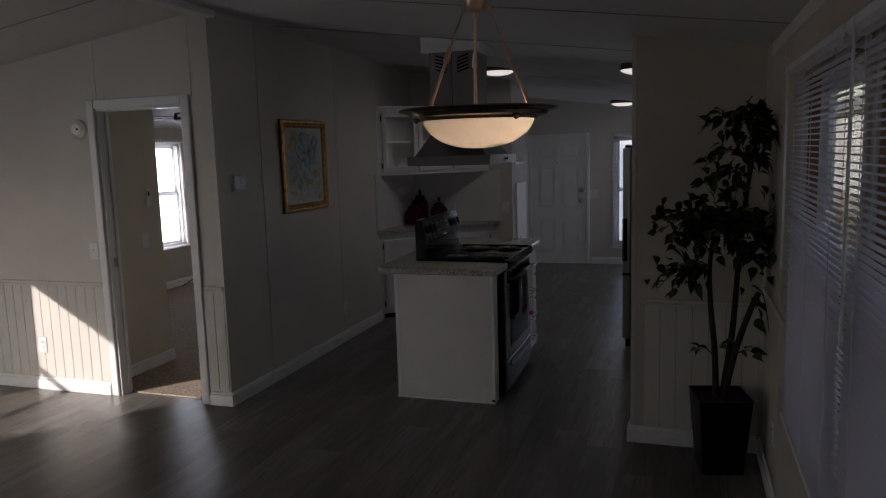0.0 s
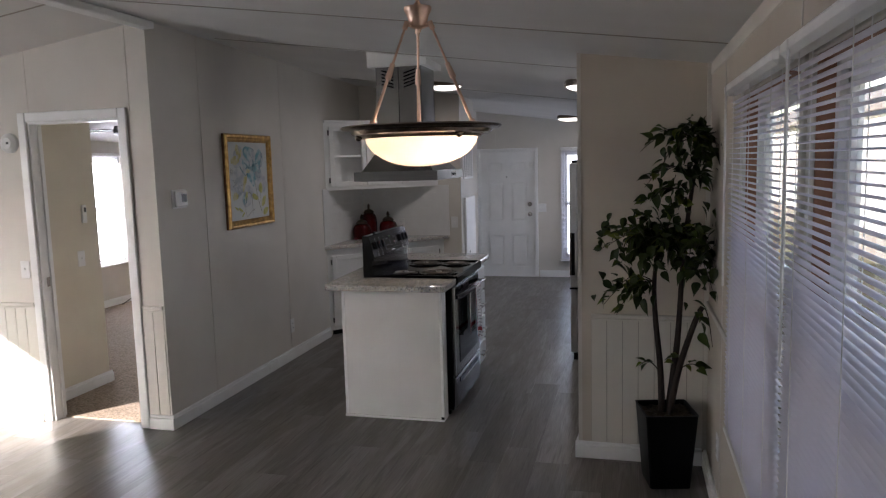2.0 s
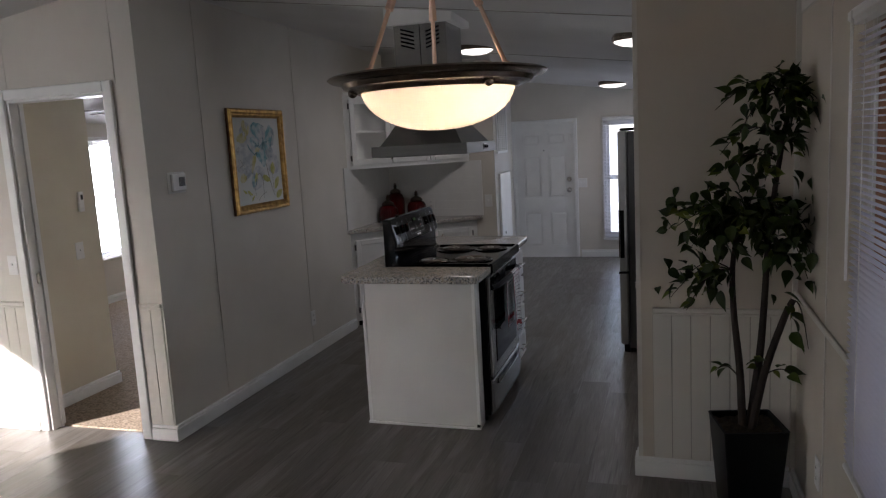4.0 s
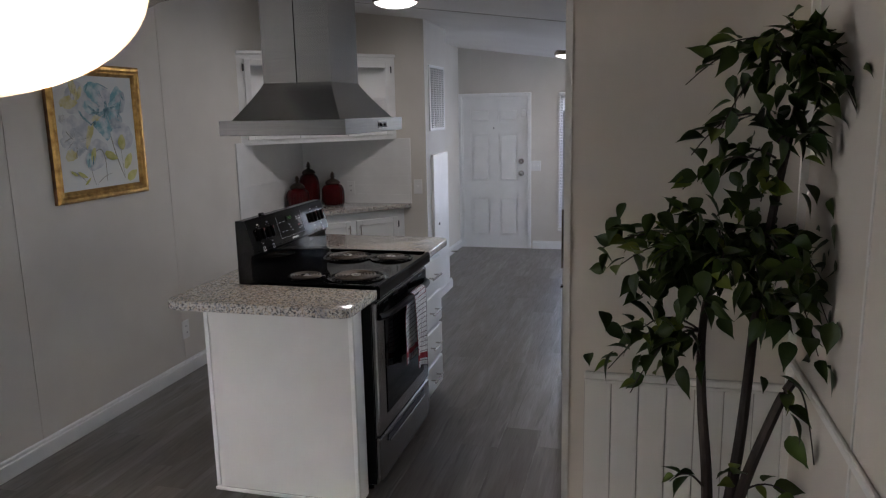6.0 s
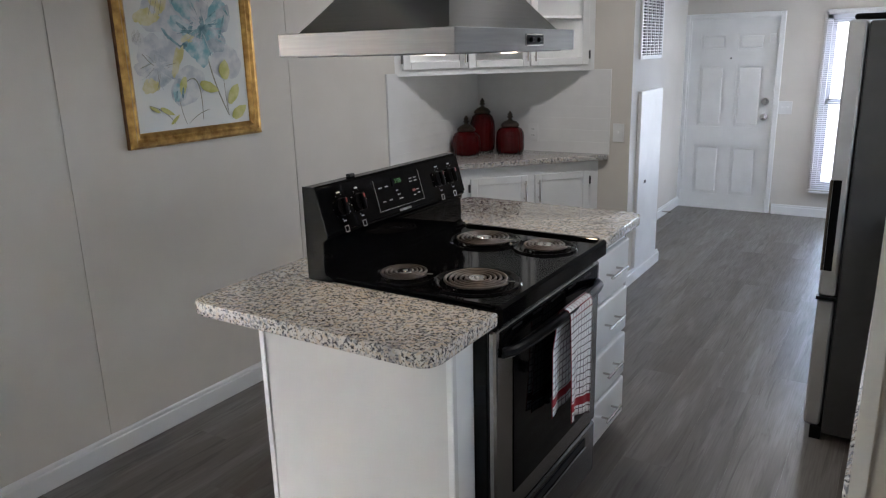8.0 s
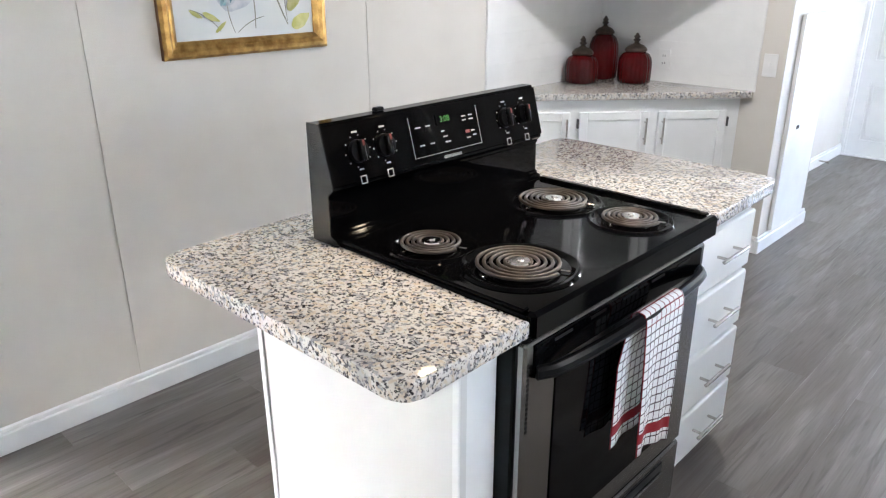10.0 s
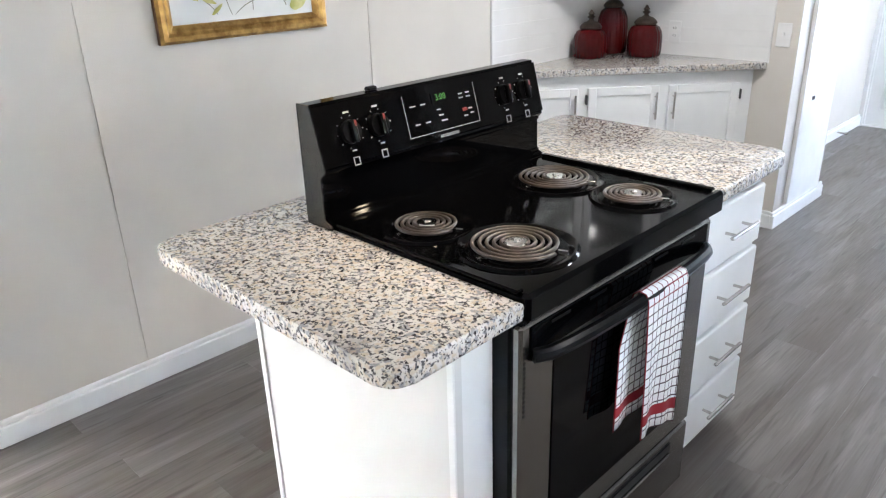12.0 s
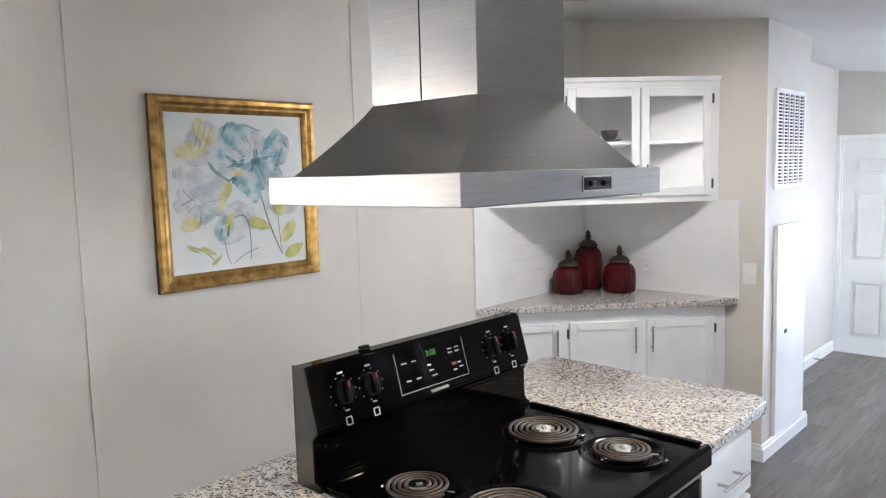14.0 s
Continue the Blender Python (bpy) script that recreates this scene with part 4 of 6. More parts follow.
def framed_door(parent, x0, x1, z0, z1, y, glazed=False, hinge_left=True, handle_top=True):
    """A frame-and-panel door in a cabinet face; local y points into the cabinet."""
    w = 0.045
    d = part("door", boxes((x0, x0 + w, y - 0.020, y, z0, z1), (x1 - w, x1, y - 0.020, y, z0, z1), (x0 + w, x1 - w, y - 0.020, y, z0, z0 + w), (x0 + w, x1 - w, y - 0.020, y, z1 - w, z1), bev=0.003), WHITE, parent)
    if glazed:
        g = part("door_pane", boxes((x0 + w - 0.004, x1 - w + 0.004, y - 0.011, y - 0.008, z0 + w - 0.004, z1 - w + 0.004)), PANE, d)
        g.visible_shadow = False
    else:
        part("door_panel", boxes((x0 + w, x1 - w, y - 0.012, y - 0.002, z0 + w, z1 - w)), WHITE, d)
    hx = x1 - 0.022 if hinge_left else x0 + 0.022
    za, zb = (z1 - 0.17, z1 - 0.03) if handle_top else (z0 + 0.03, z0 + 0.17)
    bm = bmesh.new()
    cyl(bm, (hx, y - 0.048, za), (hx, y - 0.048, zb), 0.005, seg=10)
    for zz in (za + 0.025, zb - 0.025):
        cyl(bm, (hx, y - 0.020, zz), (hx, y - 0.048, zz), 0.004, seg=8)
    part("handle", bm, NICKEL, d, "brushed nickel bar handle")
    for zz in (z0 + 0.06, z1 - 0.06):
        hxx = x0 - 0.006 if hinge_left else x1 + 0.006
        part("hinge", boxes((hxx - 0.005, hxx + 0.005, y - 0.022, y - 0.002, zz - 0.025, zz + 0.025), bev=0.002), DULL, d)


base = thing("corner_base_cabinet", (A.x, A.y, 0), "white corner base cabinet with three panelled doors", "cabinet", turn=ang)
L = long_ - 0.05
part("face_frame", boxes((0.03, L, 0.035, 0.055, 0.05, 0.838)), WHITE, base)
part("toe_kick", boxes((0.07, L - 0.06, 0.07, 0.085, 0, 0.05)), BLACK, base)
cell = (L - 0.10) / 3
for i in range(3):
    framed_door(base, 0.08 + i * cell, 0.08 + (i + 1) * cell - 0.05, 0.09, 0.775, 0.035, hinge_left=i != 2)
A2, B2 = Vector((PW, 9.465)), Vector((-1.535, BACK))
L2 = (B2 - A2).length
ang2 = math.degrees(math.atan2(B2.y - A2.y, B2.x - A2.x))
upper = thing("corner_wall_cabinet", (A2.x, A2.y, 1.40), "white corner wall cabinet with three glazed doors", "cabinet", turn=ang2)
H = 0.66
bm = boxes((0.0, 0.045, 0, 0.02, 0, H), (L2 - 0.045, L2, 0, 0.02, 0, H), (0.045, L2 - 0.045, 0, 0.02, 0, 0.05), (0.045, L2 - 0.045, 0, 0.02, H - 0.07, H))
cell = (L2 - 0.09) / 3
for i in (1, 2):
    box(bm, 0.045 + i * cell - 0.012, 0.045 + i * cell + 0.012, 0, 0.02, 0.05, H - 0.07)
part("face_frame", bm, WHITE, upper)
part("cornice", boxes((-0.0, L2 + 0.004, -0.014, 0.0, H - 0.022, H + 0.004), bev=0.004), WHITE, upper)
for i in range(3):
    framed_door(upper, 0.045 + i * cell + 0.004, 0.045 + (i + 1) * cell - 0.004, 0.035, H - 0.055, 0.0, True, i != 2, False)
# shelves fill the corner
iv = pose(A2.x, A2.y, 0, 0, 0, ang2).inverted()
tri = [(iv @ Vector((x, y, 0))).to_2d() for x, y in ((PW + 0.006, BACK - 0.006), (PW + 0.006, 9.51), (-1.58, BACK - 0.006))]
for z, t in ((0.0, 0.018), (0.315, 0.016), (H - 0.02, 0.018)):
    bm = bmesh.new()
    prism(bm, [(p.x, p.y + (0.022 if p.y < 0.1 else 0)) for p in tri], z, z + t)
    part("shelf" if 0.1 < z < 0.5 else "case_panel", bm, WHITE, upper)
bm = boxes((PW + 0.0005, PW + 0.005, 9.53, BACK - 0.006, 1.42, 2.04), (PW + 0.005, -1.61, BACK - 0.006, BACK - 0.001, 1.42, 2.04))
bmesh.ops.transform(bm, matrix=pose(A2.x, A2.y, 1.40, 0, 0, ang2).inverted(), verts=bm.verts)
part("inner_wall", bm, WHITE, upper)
# backsplash
bs = solid("backsplash", boxes((PW, PW + 0.006, 9.37, BACK - 0.006, 0.872, 1.418), (PW, -1.418, BACK - 0.006, BACK, 0.872, 1.405)), TILE,
           "white board backsplash with faint tile courses", "backsplash", "structure")
for k in range(7):
    z0 = 0.874 + k * 0.0755
    z1 = min(z0 + 0.0748, 1.403)
    part("tile", boxes((PW + 0.006, PW + 0.010, 9.372, BACK - 0.008, z0, z1 if k < 6 else 1.416)), TILE, bs)
    part("tile", boxes((PW + 0.010, -1.42, BACK - 0.010, BACK - 0.006, z0, z1)), TILE, bs)


# ---- wall plates ----
def plate(name, m, label, toggles=1, outlet=False, wide=0.072):
    """A wall plate; local y points out of the wall."""
    ob = thing(name, (0, 0, 0), label, "outlet" if outlet else "light switch")
    ob.matrix_basis = m
    part("cover", boxes((-wide / 2, wide / 2, 0.0, 0.006, -0.058, 0.058), bev=0.0025), PLASTIC, ob)
    if outlet:
        for z in (-0.02, 0.02):
            part("socket", boxes((-0.016, 0.016, 0.006, 0.008, z - 0.013, z + 0.013), bev=0.001), PLASTIC, ob)
            part("slot", boxes((-0.008, -0.005, 0.0078, 0.0086, z - 0.004, z + 0.006), (0.005, 0.008, 0.0078, 0.0086, z - 0.004, z + 0.006)), BLACK, ob)
    else:
        for k in range(toggles):
            x = (k - (toggles - 1) / 2) * 0.046
            part("toggle", boxes((x - 0.005, x + 0.005, 0.006, 0.016, -0.002, 0.012), bev=0.002), WHITE, ob)
    return ob


plate("light_switch", pose(-3.40, FW, 1.017, 0, 0, 180), "white toggle switch beside the bedroom doorway")
plate("light_switch", pose(-3.52, 7.54, 1.003, 0, 0, -90), "white switch on the bedroom closet wall")
plate("light_switch", pose(-1.362, BACK, 1.013, 0, 0, 180), "white toggle switch beside the corner cabinets")
plate("light_switch", pose(-0.772, FAR, 0.972, 0, 0, 180), "white double switch beside the entry door", 2, wide=0.115)
plate("outlet", pose(-1.945, BACK - 0.010, 0.998, 0, 0, 180), "white outlet on the backsplash", outlet=True)
plate("outlet", pose(PW, 8.62, 0.286, 0, 0, -90), "white outlet low on the painting wall", outlet=True)
plate("outlet", pose(-3.93, FW - 0.008, 0.33, 0, 0, 180), "white outlet in the wainscot", outlet=True)
plate("outlet", pose(RW, 6.43, 0.31, 0, 0, 90), "white outlet below the chair rail", outlet=True)

th = thing("thermostat", (PW, 7.13, 1.452), "white thermostat with a dark display on the painting wall", "thermostat", turn=-90)
part("back_plate", boxes((-0.078, 0.078, 0, 0.006, -0.060, 0.060), bev=0.004), PLASTIC, th)
part("case", boxes((-0.066, 0.060, 0.006, 0.026, -0.050, 0.050), bev=0.006), PLASTIC, th)
part("display", boxes((-0.050, 0.004, 0.026, 0.0275, -0.022, 0.030), bev=0.001), GREY, th)
rm = thing("fan_remote", (-3.52, 7.595, 1.334), "white fan remote in a wall holder", "remote control", turn=-90)
part("holder", boxes((-0.024, 0.024, 0, 0.018, -0.07, 0.0), bev=0.004), PLASTIC, rm)
part("handset", boxes((-0.02, 0.02, 0.003, 0.022, -0.05, 0.065), bev=0.004), PLASTIC, rm)
part("button", boxes((-0.010, 0.010, 0.022, 0.0235, 0.01, 0.045), bev=0.001), GREY, rm)
sm = thing("smoke_alarm", (-3.425, FW, 1.835), "round white smoke alarm on the doorway wall", "smoke alarm", turn=180)
bm = bmesh.new()
lathe(bm, [(0.0, 0.036), (0.036, 0.036), (0.042, 0.030), (0.054, 0.027), (0.062, 0.020), (0.064, 0.0)], (0, 0, 0), 36)
bmesh.ops.rotate(bm, matrix=Matrix.Rotation(radians(-90), 3, "X"), verts=bm.verts)
part("housing", bm, PLASTIC, sm)
part("test_button", boxes((-0.02, 0.0, 0.035, 0.039, -0.006, 0.008), bev=0.002), GREY, sm)

# ---- furnace closet front ----
vent = thing("return_air_vent", (-1.29, 10.775, 1.47), "white louvred return air grille on the furnace closet", "vent", turn=None)
part("frame", boxes((-1.29, -1.276, 10.545, 10.570, 1.455, 1.985), (-1.29, -1.276, 10.985, 11.01, 1.455, 1.985), (-1.29, -1.276, 10.570, 10.985, 1.455, 1.480),
                    (-1.29, -1.276, 10.570, 10.985, 1.960, 1.985), bev=0.003), WHITE, vent)
part("backing", boxes((-1.29, -1.287, 10.57, 10.985, 1.48, 1.96)), GREY, vent)
for k in range(26):
    part("louvre", boxes((-1.286, -1.278, 10.57, 10.985, 1.486 + k * 0.0182, 1.494 + k * 0.0182)), PLASTIC, vent)
for y in (10.655, 10.737, 10.819, 10.90):
    part("mullion", boxes((-1.286, -1.2745, y - 0.009, y + 0.009, 1.48, 1.96), bev=0.002), PLASTIC, vent)
fd = thing("furnace_door", (-1.29, 10.81, 0.1), "plain white furnace access door", "access door", turn=None)
part("panel", boxes((-1.29, -1.268, 10.575, 11.045, 0.098, 1.26), bev=0.003), WHITE, fd)
part("latch", boxes((-1.268, -1.265, 10.70, 10.735, 0.655, 0.675)), BLACK, fd)
bm = bmesh.new()
cyl(bm, (-1.68, 12.62, 0.05), (-1.60, 12.62, 0.05), 0.006, seg=8)
cyl(bm, (-1.60, 12.62, 0.05), (-1.585, 12.62, 0.05), 0.010, seg=8)
solid("door_stop", bm, NICKEL, "spring door stop on the entry baseboard", "door stop")

# ---- fridge and kitchen counter behind the partition ----
fr = thing("refrigerator", (0.38, 9.30, 0), "stainless refrigerator with dark grey sides beside the counter", "refrigerator", turn=None)
part("cabinet", boxes((0.02, 0.76, 8.925, 9.68, 0.03, 1.60), bev=0.006), DULL, fr)
part("freezer_door", boxes((-0.045, 0.012, 8.925, 9.68, 0.60, 1.605), bev=0.008), LIT_STEEL, fr)
part("fridge_door", boxes((-0.045, 0.012, 8.925, 9.68, 0.06, 0.585), bev=0.008), LIT_STEEL, fr)
part("hinge_cap", boxes((-0.03, 0.09, 8.94, 9.02, 1.605, 1.625), bev=0.006), BLACK, fr)
part("gap_hinge", boxes((-0.05, 0.02, 8.915, 8.95, 0.586, 0.599)), BLACK, fr)
part("door_handle", boxes((-0.036, -0.008, 8.9235, 8.95, 0.70, 1.045), bev=0.001), BLACK, fr, "dark recessed door grip")
part("grip_edge", boxes((-0.047, -0.037, 8.921, 8.95, 0.70, 1.045), bev=0.002), BRONZE, fr)
part("kick_grille", boxes((-0.02, 0.02, 8.93, 9.68, 0.0, 0.055)), BLACK, fr)
kc = thing("sink_base_cabinet", (0.48, 7.5, 0), "white kitchen base cabinet behind the partition", "cabinet", turn=None)
part("case", boxes((0.18, RW - 0.002, 7.056, 8.28, 0.0, 0.868)), WHITE, kc)
for y in (7.10, 7.50, 7.90):
    part("door", boxes((0.162, 0.18, y, y + 0.37, 0.10, 0.83), bev=0.004), WHITE, kc)
dwm = thing("dishwasher", (0.48, 8.6, 0), "white dishwasher with a black control panel", "dishwasher", turn=None)
part("tub", boxes((0.19, RW - 0.002, 8.285, 8.905, 0.0, 0.868)), BLACK, dwm)
part("front_panel", boxes((0.155, 0.19, 8.29, 8.90, 0.10, 0.70), bev=0.006), WHITE, dwm)
part("control_strip", boxes((0.150, 0.19, 8.29, 8.90, 0.705, 0.860), bev=0.006), BLACK, dwm)
solid("sink_worktop", boxes((0.148, RW - 0.001, 7.056, 8.915, 0.868, 0.905), bev=0.005), GRANITE, "speckled granite worktop under the kitchen window", "worktop")


# ---- lamps ----
def flush_lamp(x, y, r, watts):
    z = ceil_z(x, y)
    ob = thing("ceiling_light", (x, y, z), "round flush ceiling light with a bronze rim and lit glass", "ceiling light", "flush ceiling lights")
    bm = bmesh.new()
    lathe(bm, [(r * 0.9, 0.02), (r, 0.0), (r, -0.022), (r * 0.94, -0.028), (r * 0.9, -0.02)], (0, 0, 0), 36)
    part("rim", bm, BRONZE, ob)
    bm = bmesh.new()
    lathe(bm, [(r * 0.92, -0.022), (r * 0.86, -0.036), (r * 0.65, -0.05), (r * 0.35, -0.058), (0.0, -0.060)], (0, 0, 0), 36)
    part("diffuser", bm, BULB, ob)
    lamp = new("ceiling_bulb", bpy.data.lights.new("ceiling_bulb", "AREA"))
    lamp.data.shape, lamp.data.size, lamp.data.energy, lamp.data.color = "DISK", r * 1.3, watts, (1.0, 0.97, 0.94)
    lamp.matrix_basis = look((x, y, z - 0.066), (x, y, 0))


flush_lamp(-1.15, 9.35, 0.15, 1.15)
flush_lamp(0.125, 8.28, 0.15, 0.22)
flush_lamp(-0.30, 12.2, 0.16, 0.8)

# pendant: metal dish with a frosted bowl, four rods
PX, PY = -0.202, 5.243
pd = thing("pendant_light", (PX, PY, 1.621), "lit frosted bowl pendant with a nickel rim and rods", "pendant light", turn=None)
bm = bmesh.new()
lathe(bm, [(0.168, 1.714), (0.185, 1.714), (0.192, 1.721), (0.215, 1.726), (0.222, 1.736), (0.246, 1.742), (0.252, 1.747), (0.247, 1.751), (0.20, 1.744), (0.18, 1.739)], (PX, PY, 0), 64)
part("rim", bm, BRONZE, pd)
for k in range(3):
    a = radians(200 + 120 * k)
    bm = bmesh.new()
    bmesh.ops.create_uvsphere(bm, u_segments=12, v_segments=8, radius=0.011, matrix=Matrix.Translation((PX + 0.196 * math.cos(a), PY + 0.196 * math.sin(a), 1.719)))
    part("rim_screw", bm, BRONZE, pd)
bm = bmesh.new()
lathe(bm, [(0.177 * math.sin(math.pi / 2 * k / 12) ** 0.92 if k else 0.0, 1.626 + 0.100 * (1 - math.cos(math.pi / 2 * k / 12))) for k in range(13)], (PX, PY, 0), 64)
part("bowl", bm, BOWL, pd)
for k in range(3):
    a = radians(-11 + 120 * k)
    lo, hi = Vector((PX + 0.178 * math.cos(a), PY + 0.178 * math.sin(a), 1.744)), Vector((PX + 0.042 * math.cos(a), PY + 0.042 * math.sin(a), 2.059))
    bm = bmesh.new()
    tube(bm, [lo, lo.lerp(hi, 0.52)], 0.0050, 10)
    tube(bm, [lo.lerp(hi, 0.52), hi], 0.0036, 10)
    for t, r, d in ((0.50, 0.0095, 0.012), (0.545, 0.0085, 0.008), (0.585, 0.0075, 0.008), (0.02, 0.010, 0.012), (0.98, 0.008, 0.012)):
        p = lo.lerp(hi, t)
        q = (hi - lo).normalized() * d
        cyl(bm, p - q, p + q, r, seg=10)
    part("rod", bm, COPPER, pd)
bm = bmesh.new()
tube(bm, [(PX - 0.002, PY, 1.724), (PX - 0.004, PY, 1.92), (PX, PY, 2.034)], 0.0034, 8)
part("power_cord", bm, COPPER, pd)
bm = bmesh.new()
lathe(bm, [(0.0, 2.034), (0.007, 2.036), (0.010, 2.045), (0.026, 2.052), (0.029, 2.068), (0.033, 2.084), (0.040, 2.098), (0.043, 2.104), (0.042, 2.111), (0.014, 2.115), (0.009, 2.124)], (PX, PY, 0), 28)
part("hub", bm, COPPER, pd)
for k in range(3):
    a = radians(-11 + 120 * k)
    bm = bmesh.new()
    tube(bm, [(PX + 0.028 * math.cos(a), PY + 0.028 * math.sin(a), 2.054), (PX + 0.046 * math.cos(a), PY + 0.046 * math.sin(a), 2.059)], 0.006, 8)
    part("rod_hook", bm, COPPER, pd)
bm = bmesh.new()
cyl(bm, (PX, PY, 2.114), (PX, PY, ceil_z(PX, PY) - 0.01), 0.006)
part("stem", bm, COPPER, pd)
bm = bmesh.new()
lathe(bm, [(0.062, 0.02), (0.062, -0.012), (0.05, -0.024), (0.0, -0.026)], (PX, PY, ceil_z(PX, PY)), 28)
part("canopy", bm, COPPER, pd)
for dx, dy in ((0.06, -0.03), (-0.06, 0.03)):
    bulb = new("pendant_bulb", bpy.data.lights.new("pendant_bulb", "POINT"))
    bulb.data.energy, bulb.data.color, bulb.data.shadow_soft_size = 1.3, (1.0, 0.73, 0.49), 0.03
    bulb.location = (PX + dx, PY + dy, 1.721)

# ---- framed flower print on the painting wall ----
def gold():
    return mat("gilt_frame", (0.58, 0.37, 0.12), 0.34, 0.85, second=(0.30, 0.165, 0.05), scale=26, stretch=(1, 1, 1), bump=0.5, bump_scale=110, rough_var=0.08)


GOLD = gold()
RUST = mat("worn_frame_edge", (0.20, 0.085, 0.03), 0.5, 0.3, second=(0.10, 0.04, 0.015), scale=22, bump=0.3)
CANVAS = mat("print_canvas", (0.62, 0.66, 0.665), 0.75, second=(0.69, 0.69, 0.665), scale=5, bump=0.4, bump_scale=500)


def wash(name, a, b, scale=22):
    """Watercolour: two tones run into each other."""
    return mat(name, a, 0.75, second=b, scale=scale, mix=(0.38, 0.62), detail=6, bump=0.3, bump_scale=400)


TEAL = wash("teal_wash", (0.17, 0.37, 0.43), (0.55, 0.62, 0.63))
DEEP = wash("deep_teal_wash", (0.075, 0.17, 0.205), (0.26, 0.40, 0.44), 30)
PALE = wash("pale_grey_wash", (0.44, 0.47, 0.51), (0.62, 0.63, 0.63))
SLATE = wash("slate_wash", (0.30, 0.35, 0.40), (0.53, 0.56, 0.58))
OCHRE = wash("ochre_wash", (0.52, 0.47, 0.19), (0.65, 0.62, 0.44))
LIME = wash("lime_wash", (0.42, 0.42, 0.12), (0.58, 0.56, 0.26))
STEM = wash("stem_ink", (0.16, 0.17, 0.13), (0.30, 0.30, 0.24), 60)

PY0, PY1, PZ0, PZ1 = 7.680, 8.368, 1.195, 1.885
pic = thing("framed_flower_print", (PW, (PY0 + PY1) / 2, PZ0), "gilt-framed print of blue-grey poppies with a yellow butterfly", "picture", turn=None)
prof = [(0.0, 0.000), (0.0, 0.020), (0.010, 0.030), (0.024, 0.031), (0.034, 0.022), (0.042, 0.024), (0.054, 0.014), (0.058, 0.008), (0.058, 0.0)]
cor = [(PY0, PZ0, 1, 1), (PY1, PZ0, -1, 1), (PY1, PZ1, -1, -1), (PY0, PZ1, 1, -1)]
for i in range(4):
    a, b = cor[i], cor[(i + 1) % 4]
    bm = bmesh.new()
    ra = [bm.verts.new((PW + h, a[0] + a[2] * d, a[1] + a[3] * d)) for d, h in prof]
    rb = [bm.verts.new((PW + h, b[0] + b[2] * d, b[1] + b[3] * d)) for d, h in prof]
    for k in range(len(prof) - 1):
        bm.faces.new((ra[k], ra[k + 1], rb[k + 1], rb[k]))
    rail = part("frame_rail", bm, GOLD, pic, "gilt frame rail")
    rail.data.materials.append(RUST)
    for f in rail.data.polygons[:1]:
        f.material_index = 1
part("backing", boxes((PW, PW + 0.005, PY0 + 0.01, PY1 - 0.01, PZ0 + 0.01, PZ1 - 0.01)), RUST, pic)
part("canvas", boxes((PW + 0.005, PW + 0.008, PY0 + 0.055, PY1 - 0.055, PZ0 + 0.055, PZ1 - 0.055)), CANVAS, pic)
U0, V0, UW, VH = PY0 + 0.058, PZ0 + 0.058, PY1 - PY0 - 0.116, PZ1 - PZ0 - 0.116
prand = random.Random(5)
layer = [0]


def blot(u, v, ru, rv, turn, material, name="petal", wob=0.16, seg=28, point=0.0):
    """A flat petal or leaf on the canvas; u, v from its lower left corner, 0 to 1."""
    bm = bmesh.new()
    ph = [prand.uniform(0, 6.28) for _ in range(3)]
    c, s = math.cos(radians(turn)), math.sin(radians(turn))
    x = PW + 0.0082 + 0.00002 * layer[0]
    layer[0] += 1
    vs = []
    for k in range(seg):
        a = 2 * math.pi * k / seg
        r = 1 + wob * (0.5 * math.sin(2 * a + ph[0]) + 0.35 * math.sin(3 * a + ph[1]) + 0.25 * math.sin(7 * a + ph[2]))
        p, q = ru * r * math.cos(a), rv * r * math.sin(a) * (1 - point * max(0, math.cos(a)) ** 2)
        uu, vv = u + p * c - q * s, v + p * s + q * c
        vs.append(bm.verts.new((x, U0 + UW * min(0.995, max(0.005, uu)), V0 + VH * min(0.995, max(0.005, vv)))))
    bm.faces.new(vs)
    part(name, bm, material, pic)


def stroke(pts, w, material=STEM):
    bm = bmesh.new()
    x = PW + 0.0082 + 0.00002 * layer[0]
    layer[0] += 1
    n, out = 14, []
    p0, p1, p2 = [Vector(p) for p in pts]
    for k in range(n + 1):
        t = k / n
        p = p0 * (1 - t) ** 2 + 2 * p1 * t * (1 - t) + p2 * t * t
        d = (2 * (1 - t) * (p1 - p0) + 2 * t * (p2 - p1)).normalized()
        o = Vector((-d.y, d.x)) * w * (0.6 + 0.4 * math.sin(math.pi * t))
        out.append((p + o, p - o))
    vs = [[bm.verts.new((x, U0 + UW * q.x, V0 + VH * q.y)) for q in pr] for pr in out]
    for a, b in zip(vs, vs[1:]):
        bm.faces.new((a[0], a[1], b[1], b[0]))
    part("stem", bm, material, pic)


# soft ground tints
for u, v, r, m in ((0.82, 0.45, 0.15, PALE), (0.25, 0.80, 0.16, PALE), (0.45, 0.30, 0.16, PALE), (0.08, 0.62, 0.05, PALE)):
    blot(u, v, r, r * 0.8, 20, m, "tint")
# stems
stroke(((0.64, 0.54), (0.68, 0.30), (0.80, 0.06)), 0.006)
stroke(((0.44, 0.33), (0.58, 0.42), (0.55, 0.05)), 0.005)
stroke(((0.36, 0.22), (0.36, 0.12), (0.40, 0.03)), 0.003)
stroke(((0.78, 0.36), (0.78, 0.20), (0.80, 0.08)), 0.003)
stroke(((0.10, 0.18), (0.24, 0.14), (0.30, 0.04)), 0.003)
stroke(((0.62, 0.12), (0.50, 0.10), (0.42, 0.03)), 0.003)
